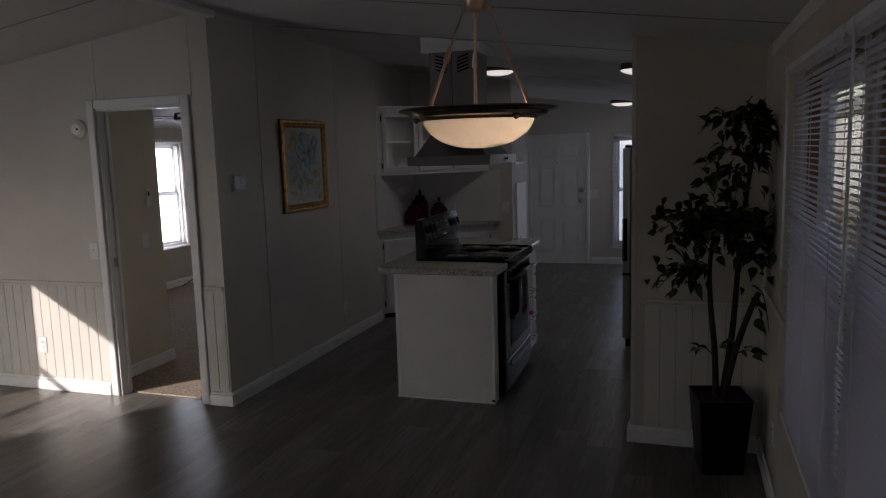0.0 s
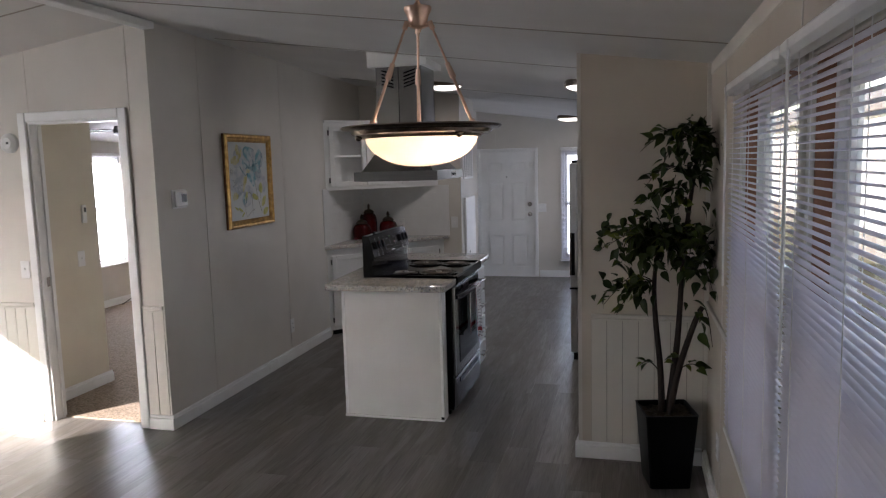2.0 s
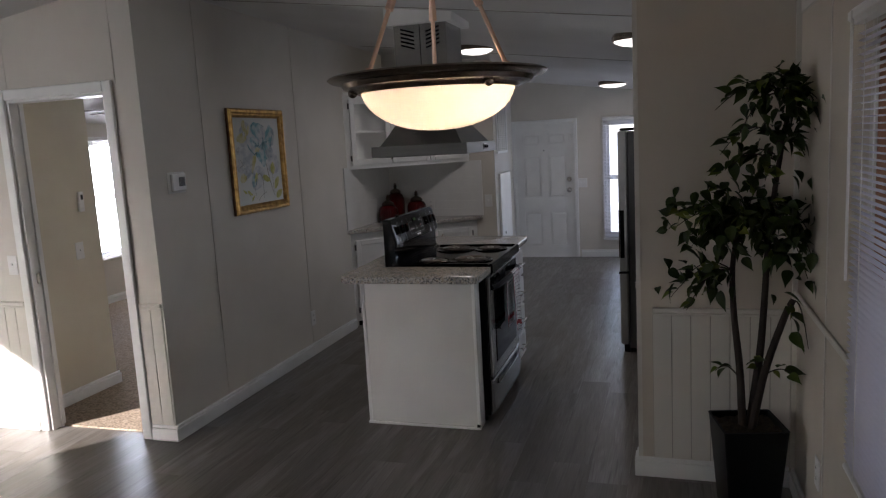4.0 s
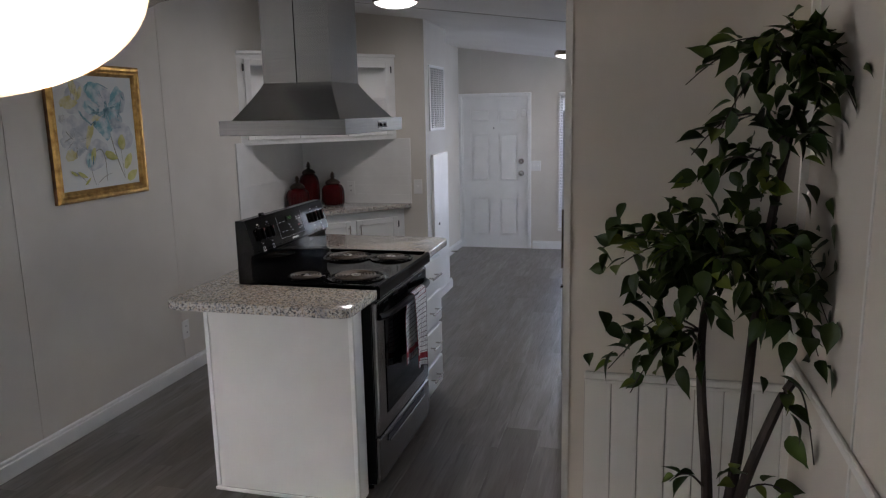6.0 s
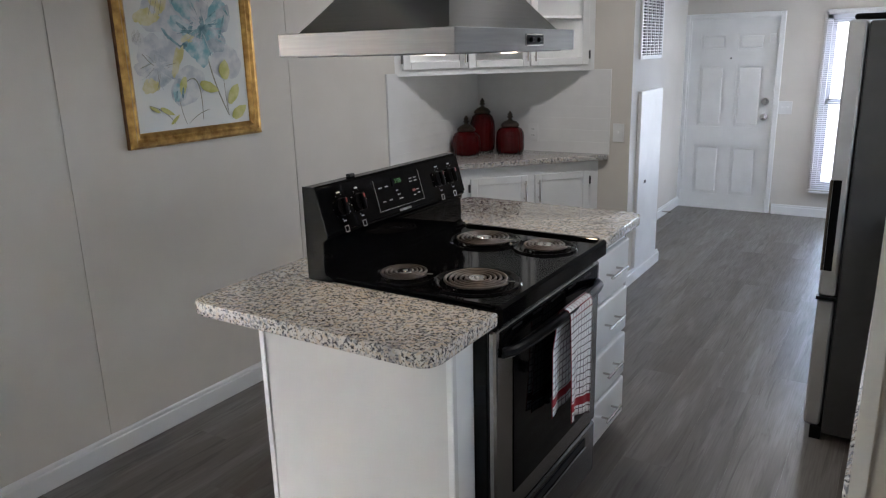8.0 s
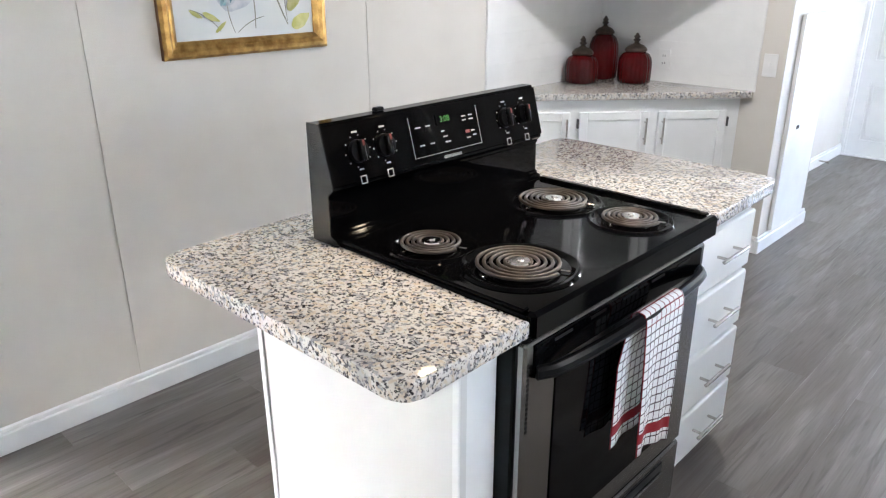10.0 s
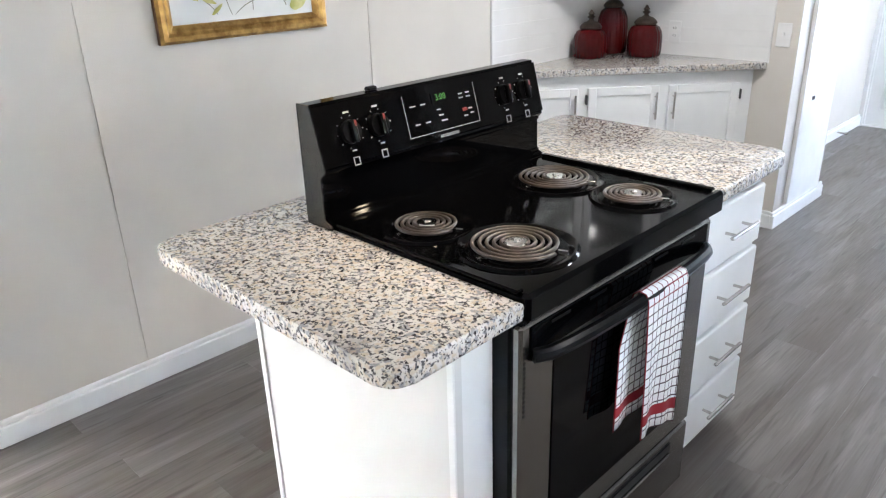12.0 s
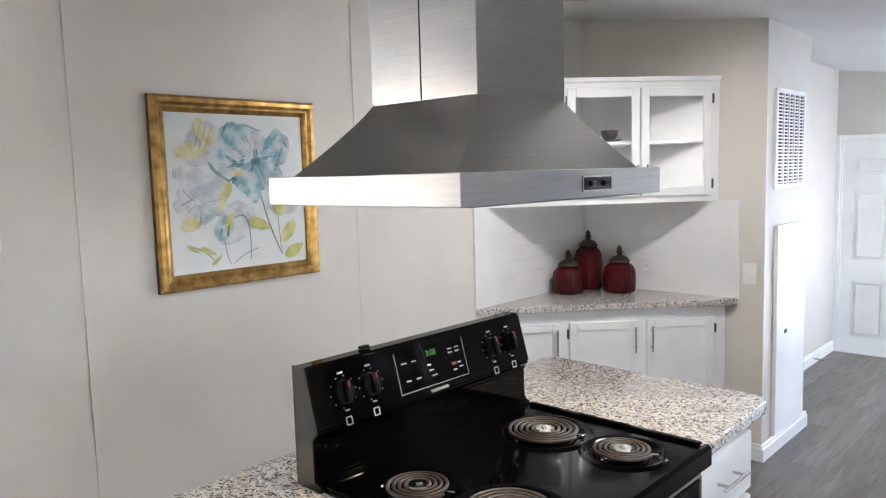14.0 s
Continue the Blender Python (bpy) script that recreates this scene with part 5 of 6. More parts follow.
# large poppy
for u, v, a, b, t, m in ((0.52, 0.80, 0.17, 0.13, 20, PALE), (0.50, 0.86, 0.13, 0.09, 5, TEAL), (0.76, 0.76, 0.15, 0.10, 60, TEAL), (0.83, 0.77, 0.06, 0.11, -10, SLATE),
                         (0.40, 0.66, 0.15, 0.10, -15, PALE), (0.42, 0.72, 0.10, 0.05, -30, TEAL), (0.56, 0.60, 0.14, 0.11, -60, TEAL), (0.70, 0.62, 0.14, 0.09, -25, SLATE),
                         (0.49, 0.63, 0.06, 0.035, 20, OCHRE), (0.60, 0.52, 0.07, 0.09, 10, TEAL), (0.72, 0.69, 0.13, 0.05, 35, TEAL), (0.58, 0.78, 0.10, 0.05, 65, PALE)):
    blot(u, v, a, b, t, m, wob=0.24)
for u, v, a, b, t in ((0.61, 0.68, 0.075, 0.035, 10), (0.56, 0.655, 0.10, 0.022, -12), (0.68, 0.70, 0.085, 0.020, 40), (0.44, 0.71, 0.05, 0.014, -35), (0.63, 0.73, 0.022, 0.05, 10), (0.52, 0.70, 0.05, 0.014, 60), (0.36, 0.61, 0.07, 0.010, -40), (0.80, 0.70, 0.09, 0.010, 65), (0.45, 0.58, 0.04, 0.018, 20), (0.66, 0.57, 0.06, 0.012, -70), (0.86, 0.82, 0.03, 0.010, 120), (0.40, 0.90, 0.06, 0.006, 60), (0.60, 0.92, 0.07, 0.006, -20), (0.30, 0.66, 0.05, 0.010, -60)):
    blot(u, v, a, b, t, DEEP, wob=0.35)
# veins of the petals, from the heart outwards
for k in range(46):
    a = prand.uniform(0, 2 * math.pi)
    r0, r1 = prand.uniform(0.03, 0.08), prand.uniform(0.13, 0.25)
    w = prand.uniform(-0.3, 0.3)
    c0, c1, c2 = [(0.62 + r * math.cos(b) * 1.05, 0.705 + r * math.sin(b) * 0.95) for r, b in ((r0, a), ((r0 + r1) / 2, a + w * 0.6), (r1, a + w))]
    if max(c2) < 0.97:
        stroke((c0, c1, c2), prand.uniform(0.0012, 0.0045), prand.choice((DEEP, TEAL, SLATE, PALE)))
# paler poppy behind
for u, v, a, b, t, m in ((0.18, 0.52, 0.13, 0.12, 30, PALE), (0.24, 0.44, 0.12, 0.09, -20, SLATE), (0.12, 0.42, 0.09, 0.07, 10, PALE), (0.30, 0.52, 0.09, 0.10, 60, PALE), (0.20, 0.36, 0.10, 0.06, 15, SLATE),
                         (0.13, 0.31, 0.07, 0.05, 30, OCHRE), (0.36, 0.46, 0.03, 0.10, -20, OCHRE), (0.40, 0.50, 0.022, 0.08, -30, OCHRE)):
    blot(u, v, a, b, t, m, wob=0.26)
for u, v, a, b, t in ((0.14, 0.46, 0.06, 0.010, 30), (0.24, 0.50, 0.05, 0.010, -30), (0.20, 0.40, 0.06, 0.008, 10)):
    blot(u, v, a, b, t, SLATE, wob=0.4)
for k in range(34):
    a = prand.uniform(0, 2 * math.pi)
    r0, r1 = prand.uniform(0.02, 0.06), prand.uniform(0.08, 0.17)
    w = prand.uniform(-0.5, 0.5)
    c0, c1, c2 = [(max(0.02, 0.20 + r * math.cos(b)), 0.44 + r * math.sin(b)) for r, b in ((r0, a), ((r0 + r1) / 2, a + w * 0.6), (r1, a + w))]
    stroke((c0, c1, c2), prand.uniform(0.001, 0.0035), prand.choice((SLATE, PALE, SLATE, STEM)))
# bud
for u, v, a, b, t, m in ((0.36, 0.27, 0.09, 0.065, 70, SLATE), (0.34, 0.26, 0.06, 0.035, 80, TEAL), (0.40, 0.30, 0.03, 0.065, -15, LIME), (0.33, 0.23, 0.04, 0.012, 70, DEEP), (0.39, 0.25, 0.04, 0.010, 80, DEEP)):
    blot(u, v, a, b, t, m, wob=0.12)
# butterfly
for u, v, a, b, t in ((0.23, 0.89, 0.09, 0.04, 100), (0.13, 0.77, 0.08, 0.045, 35), (0.29, 0.84, 0.07, 0.03, 60), (0.20, 0.75, 0.07, 0.03, 20)):
    blot(u, v, a, b, t, OCHRE, "wing", wob=0.28)
for u in (0.20, 0.24, 0.28):
    stroke(((u - 0.02, 0.78), (u, 0.84), (u + 0.03, 0.92)), 0.0018)
# leaves
for u, v, a, b, t in ((0.79, 0.40, 0.075, 0.05, 80), (0.63, 0.28, 0.085, 0.04, -20), (0.86, 0.22, 0.085, 0.045, 55), (0.90, 0.08, 0.08, 0.045, 30), (0.14, 0.15, 0.05, 0.012, -30), (0.24, 0.13, 0.06, 0.018, -25), (0.30, 0.07, 0.05, 0.012, 40)):
    blot(u, v, a, b, t, LIME, "leaf", wob=0.10, point=0.5)
for k in range(7):
    stroke(((0.03 + 0.010 * k, 0.60), (0.03 + 0.010 * k, 0.63), (0.032 + 0.010 * k, 0.66 + 0.01 * (k % 3))), 0.0012)

# ---- red glass jars on the corner worktop ----
REDGLASS = mat("ruby_glass", (0.070, 0.0010, 0.002), 0.05, second=(0.036, 0.0006, 0.001), scale=9, spec=0.30)
LIDMETAL = mat("antiqued_bronze_lid", (0.075, 0.054, 0.04), 0.40, 0.7, second=(0.03, 0.022, 0.016), scale=40, bump=0.5, bump_scale=150)


def jar(x, y, r, h, label):
    ob = thing("glass_jar", (x, y, 0.876), label, "jar", "red jars")
    bm = bmesh.new()
    lathe(bm, [(0.0, 0.0), (r * 0.82, 0.0), (r * 0.95, h * 0.04), (r, h * 0.20), (r * 1.0, h * 0.60), (r * 0.95, h * 0.78), (r * 0.80, h * 0.92), (r * 0.58, h * 0.985), (r * 0.52, h)], (0, 0, 0), 96, 24, 0.022)
    part("body", bm, REDGLASS, ob, "ribbed ruby glass body", angle=60)
    bm = bmesh.new()
    k = r
    lathe(bm, [(k * 0.62, h), (k * 0.68, h + 0.006), (k * 0.66, h + 0.013), (k * 0.58, h + 0.022), (k * 0.44, h + 0.033), (k * 0.22, h + 0.040), (k * 0.11, h + 0.050), (k * 0.24, h + 0.062),
               (k * 0.13, h + 0.070), (k * 0.20, h + 0.078), (k * 0.11, h + 0.088), (k * 0.06, h + 0.097), (0.0, h + 0.10)], (0, 0, 0), 28)
    part("lid", bm, LIDMETAL, ob, "bronze finial lid", angle=60)


jar(-2.045, 10.272, 0.091, 0.172, "squat ribbed red glass jar with a bronze finial lid")
jar(-2.262, 10.070, 0.090, 0.155, "low ribbed red glass jar with a bronze finial lid")
jar(-2.262, 10.288, 0.083, 0.252, "tall ribbed red glass jar with a bronze finial lid")

# bowls in the wall cabinet
cup = thing("stacked_bowls", (-2.02, 10.12, 1.731), "small stack of grey bowls and saucer", "bowl")
bm = bmesh.new()
lathe(bm, [(0.0, 0.0), (0.03, 0.0), (0.07, 0.010), (0.075, 0.014), (0.06, 0.012), (0.0, 0.006)], (0, 0, 0), 24)
part("saucer", bm, GREY, cup)
bm = bmesh.new()
lathe(bm, [(0.0, 0.012), (0.025, 0.012), (0.045, 0.035), (0.05, 0.065), (0.046, 0.066), (0.04, 0.035), (0.0, 0.018)], (0, 0, 0), 24)
part("bowl", bm, GREY, cup)


# ---- checked towel over the oven handle ----
def towel_cloth():
    m = bpy.data.materials.new("checked_towel")
    m.use_nodes = True
    n, l = m.node_tree.nodes, m.node_tree.links
    p = n["Principled BSDF"]
    p.inputs["Roughness"].default_value = 0.9
    uv = n.new("ShaderNodeUVMap")
    sep = n.new("ShaderNodeSeparateXYZ")
    l.new(uv.outputs[0], sep.inputs[0])

    def math_(op, a, b):
        q = n.new("ShaderNodeMath")
        q.operation = op
        for i, v in enumerate((a, b)):
            if isinstance(v, (int, float)):
                q.inputs[i].default_value = v
            else:
                l.new(v, q.inputs[i])
        return q.outputs[0]

    def mix(a, b, f):
        x = n.new("ShaderNodeMix")
        x.data_type = "RGBA"
        for key, v in (("A", a), ("B", b)):
            if isinstance(v, tuple):
                x.inputs[key].default_value = (*v, 1)
            else:
                l.new(v, x.inputs[key])
        l.new(f, x.inputs["Factor"])
        return x.outputs["Result"]

    lines = []
    for axis in (0, 1):
        f = math_("FRACT", math_("MULTIPLY", sep.outputs[axis], 1 / 0.0225), 0.0)
        lines.append(math_("LESS_THAN", f, 0.14))
    grid = math_("MAXIMUM", lines[0], lines[1])
    # the upper part and the selvedge are lined in red, the rest in near black
    red = math_("MAXIMUM", math_("GREATER_THAN", sep.outputs[1], 0.335), math_("LESS_THAN", sep.outputs[0], 0.004))
    ink = mix((0.045, 0.012, 0.018), (0.20, 0.010, 0.016), red)
    c = mix((0.74, 0.73, 0.715), ink, grid)
    band = math_("MULTIPLY", math_("GREATER_THAN", sep.outputs[1], 0.034), math_("LESS_THAN", sep.outputs[1], 0.062))
    c = mix(c, (0.26, 0.006, 0.012), band)
    l.new(c, p.inputs["Base Color"])
    no = n.new("ShaderNodeTexNoise")
    no.inputs["Scale"].default_value = 420
    co = n.new("ShaderNodeTexCoord")
    l.new(co.outputs["Object"], no.inputs[0])
    bp = n.new("ShaderNodeBump")
    bp.inputs["Strength"].default_value, bp.inputs["Distance"].default_value = 0.5, 0.001
    l.new(no.outputs[0], bp.inputs["Height"])
    l.new(bp.outputs[0], p.inputs["Normal"])
    return m


bm = bmesh.new()
uvl = bm.loops.layers.uv.new("UVMap")
NU, NV = 28, 44
grid, uvs = [], {}
HXC, HZC = -0.606, 0.792
for j in range(NV + 1):
    s = j / NV * 0.74           # along the cloth: front hem, over the handle, down the back
    row = []
    for i in range(NU + 1):
        u = i / NU * 0.185
        fold = math.sin(u * 62 + 0.6) * 0.5 + math.sin(u * 27 + 2.0) * 0.5
        y = 7.782 + u + 0.010 * math.sin(s * 5 + u * 9)
        drop = 0.355
        if s < drop:
            k = (drop - s) / drop
            x = HXC + 0.019 + 0.010 * k * (1 + fold) - 0.004 * k
            z = HZC - (drop - s) + 0.008 * k * math.sin(u * 14) + k * (0.020 - 0.045 * u / 0.185)
            y += -0.012 * k + 0.03 * k * (u / 0.185 - 0.5) * -1
        elif s < drop + 0.055:
            a = (s - drop) / 0.055 * math.pi
            x, z = HXC + 0.019 * math.cos(a), HZC + 0.0185 * math.sin(a)
        else:
            k = (s - drop - 0.055) / 0.33
            x = HXC - 0.019 + 0.006 * k * fold + 0.004 * k
            z = HZC - (s - drop - 0.055) * 0.93
            y -= 0.040 * min(1, k * 3)
        v = bm.verts.new((x, y, z))
        uvs[v] = (u, s if s < 0.40 else 0.74 - s)
        row.append(v)
    grid.append(row)
for a, b in zip(grid, grid[1:]):
    for i in range(NU):
        f = bm.faces.new((a[i], a[i + 1], b[i + 1], b[i]))
        for lp in f.loops:
            lp[uvl].uv = uvs[lp.vert]
tw = solid("dish_towel", bm, towel_cloth(), "white dish towel checked black and red over the oven handle", "towel", angle=180)
sd = tw.modifiers.new("thickness", "SOLIDIFY")
sd.thickness = 0.002

# ---- ficus in a black planter ----
LEAF = mat("ficus_leaf", (0.019, 0.038, 0.005), 0.48, second=(0.044, 0.066, 0.008), scale=6, spec=0.22, per_object=0.35, bump=0.1, bump_scale=60)
LEAF2 = mat("young_ficus_leaf", (0.085, 0.118, 0.011), 0.46, second=(0.13, 0.152, 0.020), scale=6, spec=0.25, per_object=0.3)
FX0, FY0 = 0.605, 6.72
tree = thing("artificial_ficus", (FX0, FY0, 0.36), "artificial ficus tree with three stems and glossy green leaves", "plant", turn=None)
pot = thing("planter", (FX0, FY0, 0), "tall tapered square black planter on the floor", "planter", turn=12)
bm = bmesh.new()
rings = []
for r, z in ((0.094, 0.0), (0.098, 0.004), (0.126, 0.376), (0.129, 0.383), (0.119, 0.383), (0.115, 0.35)):
    rings.append([bm.verts.new((sx * r, sy * r, z)) for sx, sy in corner_round([(-1, -1), (1, -1), (1, 1), (-1, 1)], 0.12, (0, 1, 2, 3), 3)])
for a, b in zip(rings, rings[1:]):
    for i in range(len(a)):
        bm.faces.new((a[i], a[(i + 1) % len(a)], b[(i + 1) % len(a)], b[i]))
bm.faces.new(rings[0])
part("body", bm, POT, pot)
bm = bmesh.new()
bmesh.ops.create_grid(bm, x_segments=14, y_segments=14, size=0.116)
sr = random.Random(3)
for v in bm.verts:
    v.co.z = 0.358 + sr.uniform(-0.008, 0.012)
part("moss", bm, SOIL, pot)


def bend(pts, n=18):
    pts = [Vector(p) for p in pts]
    out = []
    for k in range(n + 1):
        t = k / n * (len(pts) - 1)
        i = min(int(t), len(pts) - 2)
        f = t - i
        a, b, c, d = pts[max(0, i - 1)], pts[i], pts[i + 1], pts[min(len(pts) - 1, i + 2)]
        out.append(0.5 * ((2 * b) + (-a + c) * f + (2 * a - 5 * b + 4 * c - d) * f * f + (-a + 3 * b - 3 * c + d) * f ** 3))
    return out


stems = [[(FX0 - 0.02, FY0, 0.36), (FX0 - 0.03, FY0 + 0.01, 0.60), (FX0 - 0.055, FY0, 0.85), (FX0 - 0.06, FY0 - 0.01, 1.05), (FX0 - 0.03, FY0, 1.25)],
         [(FX0 + 0.01, FY0 + 0.02, 0.36), (FX0 + 0.045, FY0 + 0.02, 0.65), (FX0 + 0.06, FY0 + 0.02, 0.85), (FX0 + 0.075, FY0 + 0.01, 1.15), (FX0 + 0.105, FY0 - 0.02, 1.45), (FX0 + 0.145, FY0 - 0.05, 1.72)],
         [(FX0 + 0.015, FY0 - 0.02, 0.36), (FX0 + 0.06, FY0 - 0.02, 0.60), (FX0 + 0.13, FY0 - 0.02, 0.83), (FX0 + 0.163, FY0 - 0.02, 0.905)]]
for k, st in enumerate(stems):
    bm = bmesh.new()
    tube(bm, bend(st), 0.017, 8, 0.008 if k < 2 else 0.012)
    part("stem", bm, BARK, tree)


def leaf_mesh(length, width, fold, droop, material):
    bm = bmesh.new()
    n, rows = 7, []
    for k in range(n + 1):
        t = k / n
        w = width * (math.sin(math.pi * min(1, t * 1.08) ** 0.72) if t < 0.92 else 0.10 * (1 - t) / 0.08)
        z = -droop * t * t
        rows.append([bm.verts.new((s * w, length * t, z + fold * abs(s) * w)) for s in (-1, -0.5, 0, 0.5, 1)])
    for a, b in zip(rows, rows[1:]):
        for i in range(4):
            bm.faces.new((a[i], a[i + 1], b[i + 1], b[i]))
    return mesh_of("leaf", bm, material, 80)


leaves = [leaf_mesh(0.075, 0.0220, 0.35, 0.028, LEAF), leaf_mesh(0.064, 0.0195, 0.5, 0.016, LEAF), leaf_mesh(0.082, 0.0230, 0.25, 0.036, LEAF), leaf_mesh(0.063, 0.0185, 0.45, 0.016, LEAF2)]
lr = random.Random(11)


def twig(a, b, sag, count, spread=0.02):
    """A thin drooping branch with leaves along it."""
    a, b = Vector(a), Vector(b)
    pts = [a.lerp(b, k / 8) + Vector((0, 0, -sag * (k / 8) ** 2 + 0.35 * sag * math.sin(math.pi * k / 8))) for k in range(9)]
    bm = bmesh.new()
    tube(bm, pts, 0.0035, 5, 0.0014)
    part("twig", bm, BARK, tree)
    for k in range(count):
        t = 0.25 + 0.75 * (k + lr.random() * 0.6) / count
        i = min(7, int(t * 8))
        p = pts[i].lerp(pts[i + 1], min(1.0, t * 8 - i))
        p = p + Vector([lr.gauss(0, spread * 0.25) for _ in range(3)])
        out = (b - a).normalized() + Vector((lr.gauss(0, 0.7), lr.gauss(0, 0.7), lr.gauss(-0.35, 0.45)))
        q = out.to_track_quat("Y", "Z")
        ob = new("leaf", leaves[3] if lr.random() < 0.27 else leaves[lr.randrange(3)])
        p.x = min(p.x, RW - 0.07)
        ob.matrix_basis = Matrix.Translation(p) @ q.to_matrix().to_4x4() @ Matrix.Rotation(lr.gauss(0, 0.6), 4, "Y") @ Matrix.Scale(lr.uniform(0.72, 1.12), 4)
        ob.parent = tree
        ob.matrix_parent_inverse = Matrix.Translation(-BASES[tree.name])


S1, S2, S3 = stems
# crown at the top
tip = (FX0 + 0.118, FY0 - 0.045, 1.70)
for dx, dy, dz, sag, n in ((-0.25, -0.04, 0.06, 0.10, 9), (-0.16, -0.10, 0.10, 0.05, 8), (-0.03, -0.08, 0.12, 0.02, 8), (0.06, -0.08, 0.10, 0.03, 8), (0.12, -0.10, 0.02, 0.08, 8), (0.10, -0.16, -0.02, 0.10, 7),
                           (-0.10, 0.10, 0.08, 0.05, 7), (0.05, 0.12, 0.06, 0.05, 6), (-0.18, -0.08, -0.05, 0.12, 8), (0.02, -0.18, 0.02, 0.08, 8), (0.14, -0.03, 0.0, 0.12, 6)):
    twig(tip, (tip[0] + dx, tip[1] + dy, tip[2] + dz), sag, n)
for dx, dy, z, sag, n in ((-0.20, -0.05, 1.56, 0.10, 8), (-0.14, 0.06, 1.48, 0.06, 7), (0.10, -0.06, 1.52, 0.08, 6), (-0.22, -0.10, 1.46, 0.08, 8), (-0.05, -0.16, 1.42, 0.06, 7)):
    twig((FX0 + 0.09, FY0 - 0.02, z), (FX0 + 0.09 + dx, FY0 + dy, z + 0.03), sag, n)
# broad middle crown
for dx, dy, dz, sag, n in ((-0.30, -0.02, 0.06, 0.10, 11), (-0.26, -0.12, 0.03, 0.10, 10), (-0.16, -0.18, 0.05, 0.08, 10), (-0.02, -0.22, 0.02, 0.10, 10), (0.10, -0.20, 0.0, 0.12, 10), (0.20, -0.12, -0.02, 0.12, 10),
                           (-0.24, 0.12, 0.05, 0.08, 8), (0.0, 0.16, 0.05, 0.06, 6), (0.22, -0.02, -0.04, 0.10, 8), (-0.12, -0.10, 0.12, 0.04, 9), (0.04, -0.12, 0.12, 0.04, 8), (-0.20, -0.05, -0.06, 0.10, 9), (0.10, -0.10, -0.10, 0.10, 9)):
    twig((FX0 - 0.02, FY0, 1.20), (FX0 - 0.02 + dx, FY0 + dy, 1.285 + dz), sag, n)
# weeping shoots toward the window wall
for dx, dy, dz, sag, n in ((0.24, -0.08, 0.03, 0.16, 9), (0.23, -0.16, 0.0, 0.20, 9), (0.24, 0.02, -0.02, 0.20, 8), (0.22, -0.10, -0.08, 0.20, 9), (0.12, -0.20, 0.08, 0.14, 8)):
    twig((FX0 + 0.02, FY0, 1.22), (FX0 - 0.02 + dx, FY0 + dy, 1.285 + dz), sag, n)
# low hanging spray and shoots
for dx, dy, dz, sag, n in ((-0.24, -0.04, -0.02, 0.10, 10), (-0.18, -0.10, -0.06, 0.10, 9), (-0.20, 0.05, 0.02, 0.10, 7), (-0.10, -0.12, -0.02, 0.06, 7)):
    twig((FX0 - 0.06, FY0, 1.02), (FX0 - 0.06 + dx, FY0 + dy, 1.035 + dz), sag, n)
twig((FX0 - 0.04, FY0, 0.58), (FX0 - 0.13, FY0 - 0.05, 0.66), 0.05, 4)
twig((FX0 + 0.03, FY0, 0.62), (FX0 + 0.02, FY0 - 0.10, 0.68), 0.04, 4)
twig((FX0 + 0.05, FY0 - 0.02, 0.58), (FX0 + 0.17, FY0 - 0.06, 0.66), 0.05, 4)
twig((FX0 + 0.163, FY0 - 0.02, 0.90), (FX0 + 0.20, FY0 - 0.14, 0.84), 0.10, 6)

# dense small leaves inside the crowns, too many to tell apart
bm = bmesh.new()
for (cx, cy, cz), (rx, ry, rz), n in (((FX0 + 0.10, FY0 - 0.08, 1.70), (0.13, 0.10, 0.09), 40), ((FX0 - 0.01, FY0 - 0.06, 1.265), (0.19, 0.13, 0.12), 130), ((FX0 + 0.06, FY0 - 0.03, 1.50), (0.07, 0.07, 0.10), 18), ((FX0 - 0.18, FY0 - 0.05, 1.01), (0.11, 0.08, 0.06), 28),
                                   ((FX0 + 0.13, FY0 - 0.10, 1.20), (0.12, 0.16, 0.16), 70), ((FX0 - 0.16, FY0 - 0.08, 1.24), (0.13, 0.12, 0.14), 60), ((FX0 + 0.12, FY0 - 0.10, 1.62), (0.14, 0.12, 0.14), 40)):
    for k in range(n):
        me = leaves[lr.randrange(3)]
        m = Matrix.Translation((cx + lr.gauss(0, rx * 0.5), min(6.93, cy + lr.gauss(0, ry * 0.5)), cz + lr.gauss(0, rz * 0.5))) @ Euler((lr.gauss(-0.7, 0.5), lr.gauss(0, 0.5), lr.uniform(0, 6.28))).to_matrix().to_4x4() @ Matrix.Scale(lr.uniform(0.7, 1.05), 4)
        n0 = len(bm.verts)
        bm.from_mesh(me)
        bm.verts.ensure_lookup_table()
        for v in bm.verts[n0:]:
            v.co = m @ v.co
            v.co.x = min(v.co.x, RW - 0.005)
part("foliage", bm, LEAF, tree, angle=80)["kind"] = "stuff"

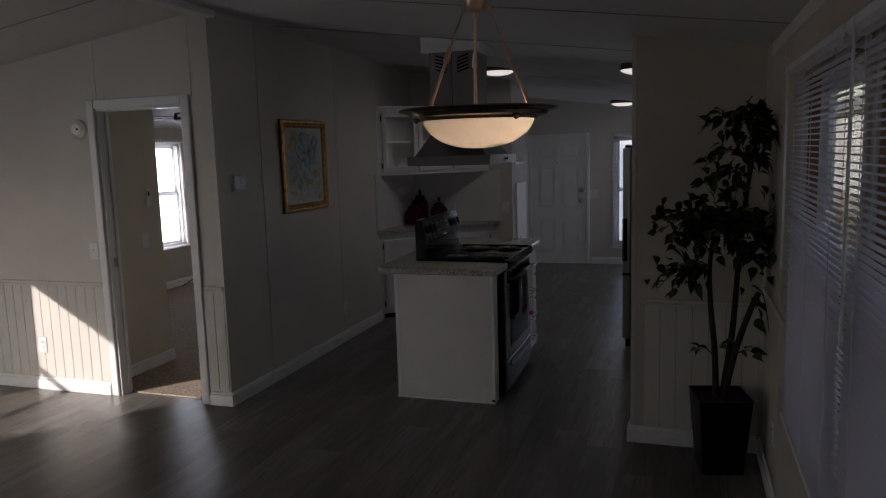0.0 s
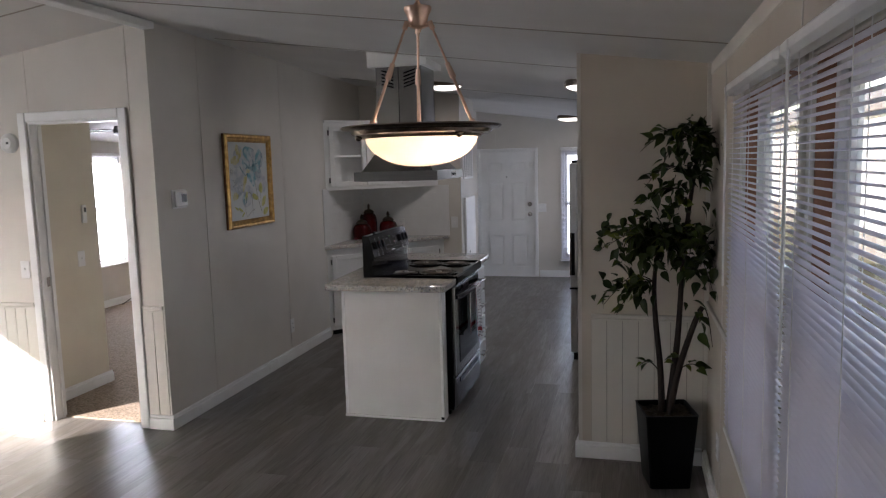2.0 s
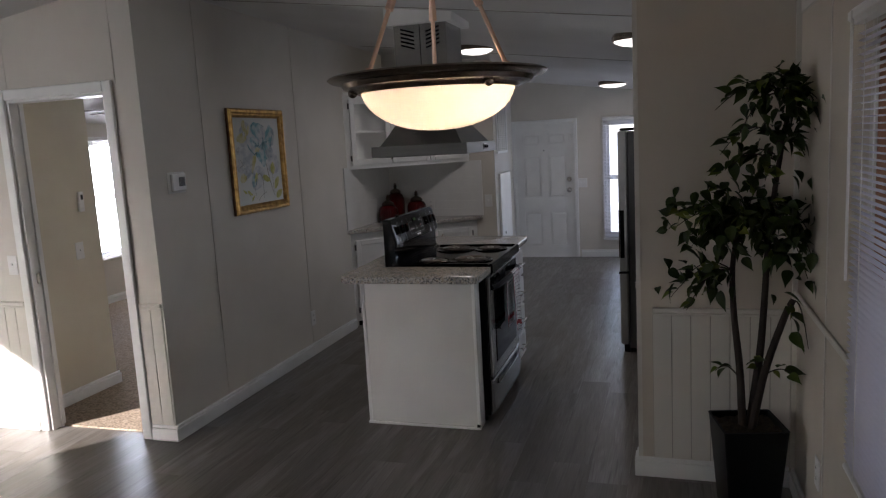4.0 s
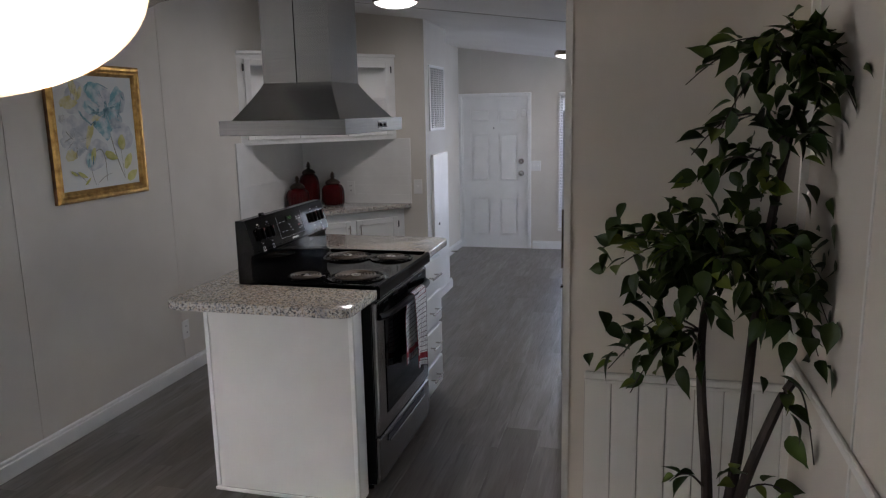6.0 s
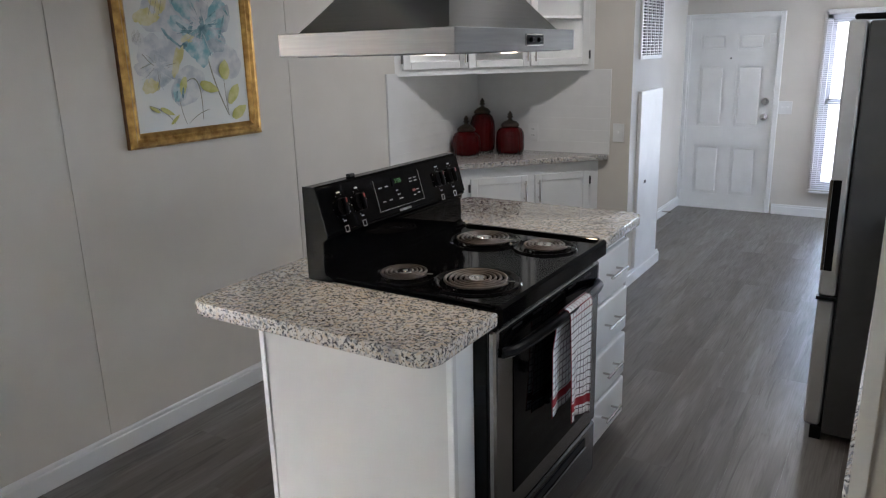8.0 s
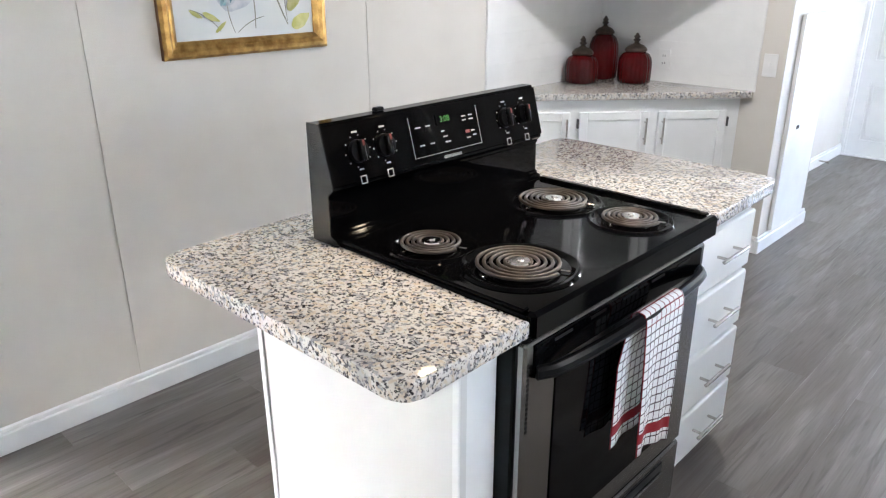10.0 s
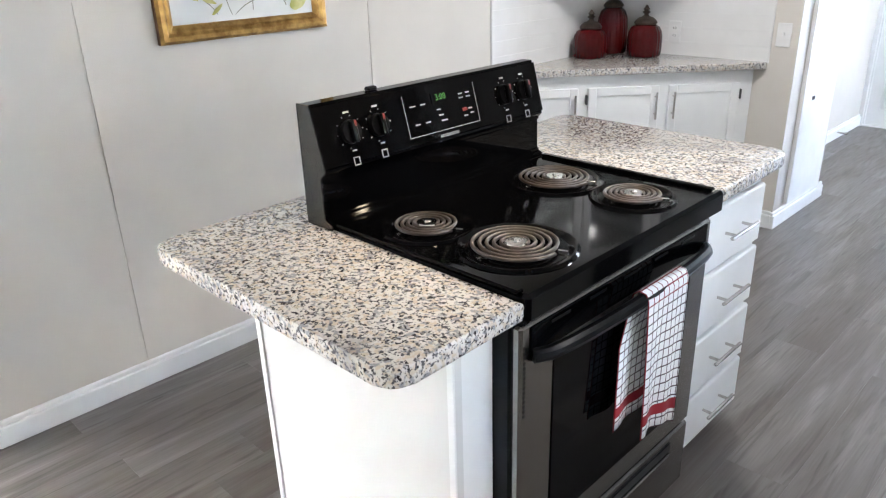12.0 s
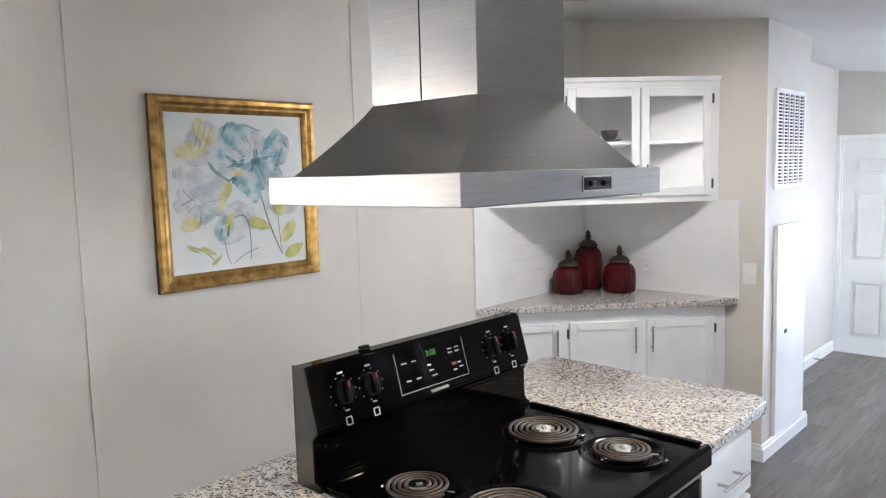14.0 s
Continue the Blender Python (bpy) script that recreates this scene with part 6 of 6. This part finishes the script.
# ---- bedroom: ceiling fan, cord ----
FANWOOD = mat("dark_fan_blade", (0.05, 0.035, 0.028), 0.5, second=(0.08, 0.055, 0.04), scale=10, stretch=(8, 1, 1))
fan = thing("ceiling_fan", (-4.55, 9.45, ceil_z(-4.55, 9.45)), "dark-bladed ceiling fan in the bedroom", "ceiling fan")
bm = bmesh.new()
lathe(bm, [(0.05, 0.0), (0.05, -0.04), (0.012, -0.05), (0.012, -0.08), (0.09, -0.09), (0.10, -0.16), (0.06, -0.18), (0.0, -0.19)], (0, 0, 0), 24)
part("motor", bm, DULL, fan)
for k in range(5):
    a = radians(72 * k + 20)
    bm = boxes((0.10, 0.60, -0.06, 0.06, -0.135, -0.128), bev=0.003)
    bmesh.ops.rotate(bm, matrix=Matrix.Rotation(a, 3, "Z"), verts=bm.verts)
    part("blade", bm, FANWOOD, fan)
bm = bmesh.new()
tube(bm, bend([(-5.62, 10.55, 0.015), (-5.50, 10.62, 0.10), (-5.35, 10.66, 0.16), (-5.30, 10.80, 0.03), (-5.45, 10.95, 0.015)], 24), 0.006, 6)
solid("loose_cable", bm, BLACK, "loose black cable looped on the carpet", "cable")

# ---- floor planks ----
PWID, PLEN = 0.1815, 1.22
plank_mesh = mesh_of("plank", boxes((0.0003, PWID - 0.0003, 0.0003, PLEN - 0.0003, -0.012, 0.0)), PLANK)
fl = bpy.data.objects["floor"]
pr = random.Random(8)
rest = bmesh.new()
count = 0
x = PW - 0.05 - 18 * PWID
col = 0
while x < RW - 0.02:
    y = REAR - pr.uniform(0, PLEN)
    end = FAR if x + PWID > PW - 0.02 else 6.98
    while y < end:
        y0, y1 = max(y, REAR), min(y + PLEN, end)
        x1 = min(x + PWID, RW)
        if y1 - y0 > 0.02:
            whole = y1 - y0 > PLEN - 0.001 and x1 - x > PWID - 0.001
            if y1 > 4.2:
                me = plank_mesh if whole else mesh_of("plank", boxes((0.0006, x1 - x - 0.0006, 0.0006, y1 - y0 - 0.0006, -0.012, 0.0)), PLANK)
                ob = new("plank", me)
                ob.matrix_basis = pose(x, y0, 0)
                ob.parent = fl
                count += 1
            else:
                box(rest, x + 0.0006, x1 - 0.0006, y0 + 0.0006, y1 - 0.0006, -0.012, 0.0)
        y += PLEN
    x += PWID
    col += 1
far_planks = part("planks", rest, PLANK, fl)
far_planks["kind"] = "stuff"
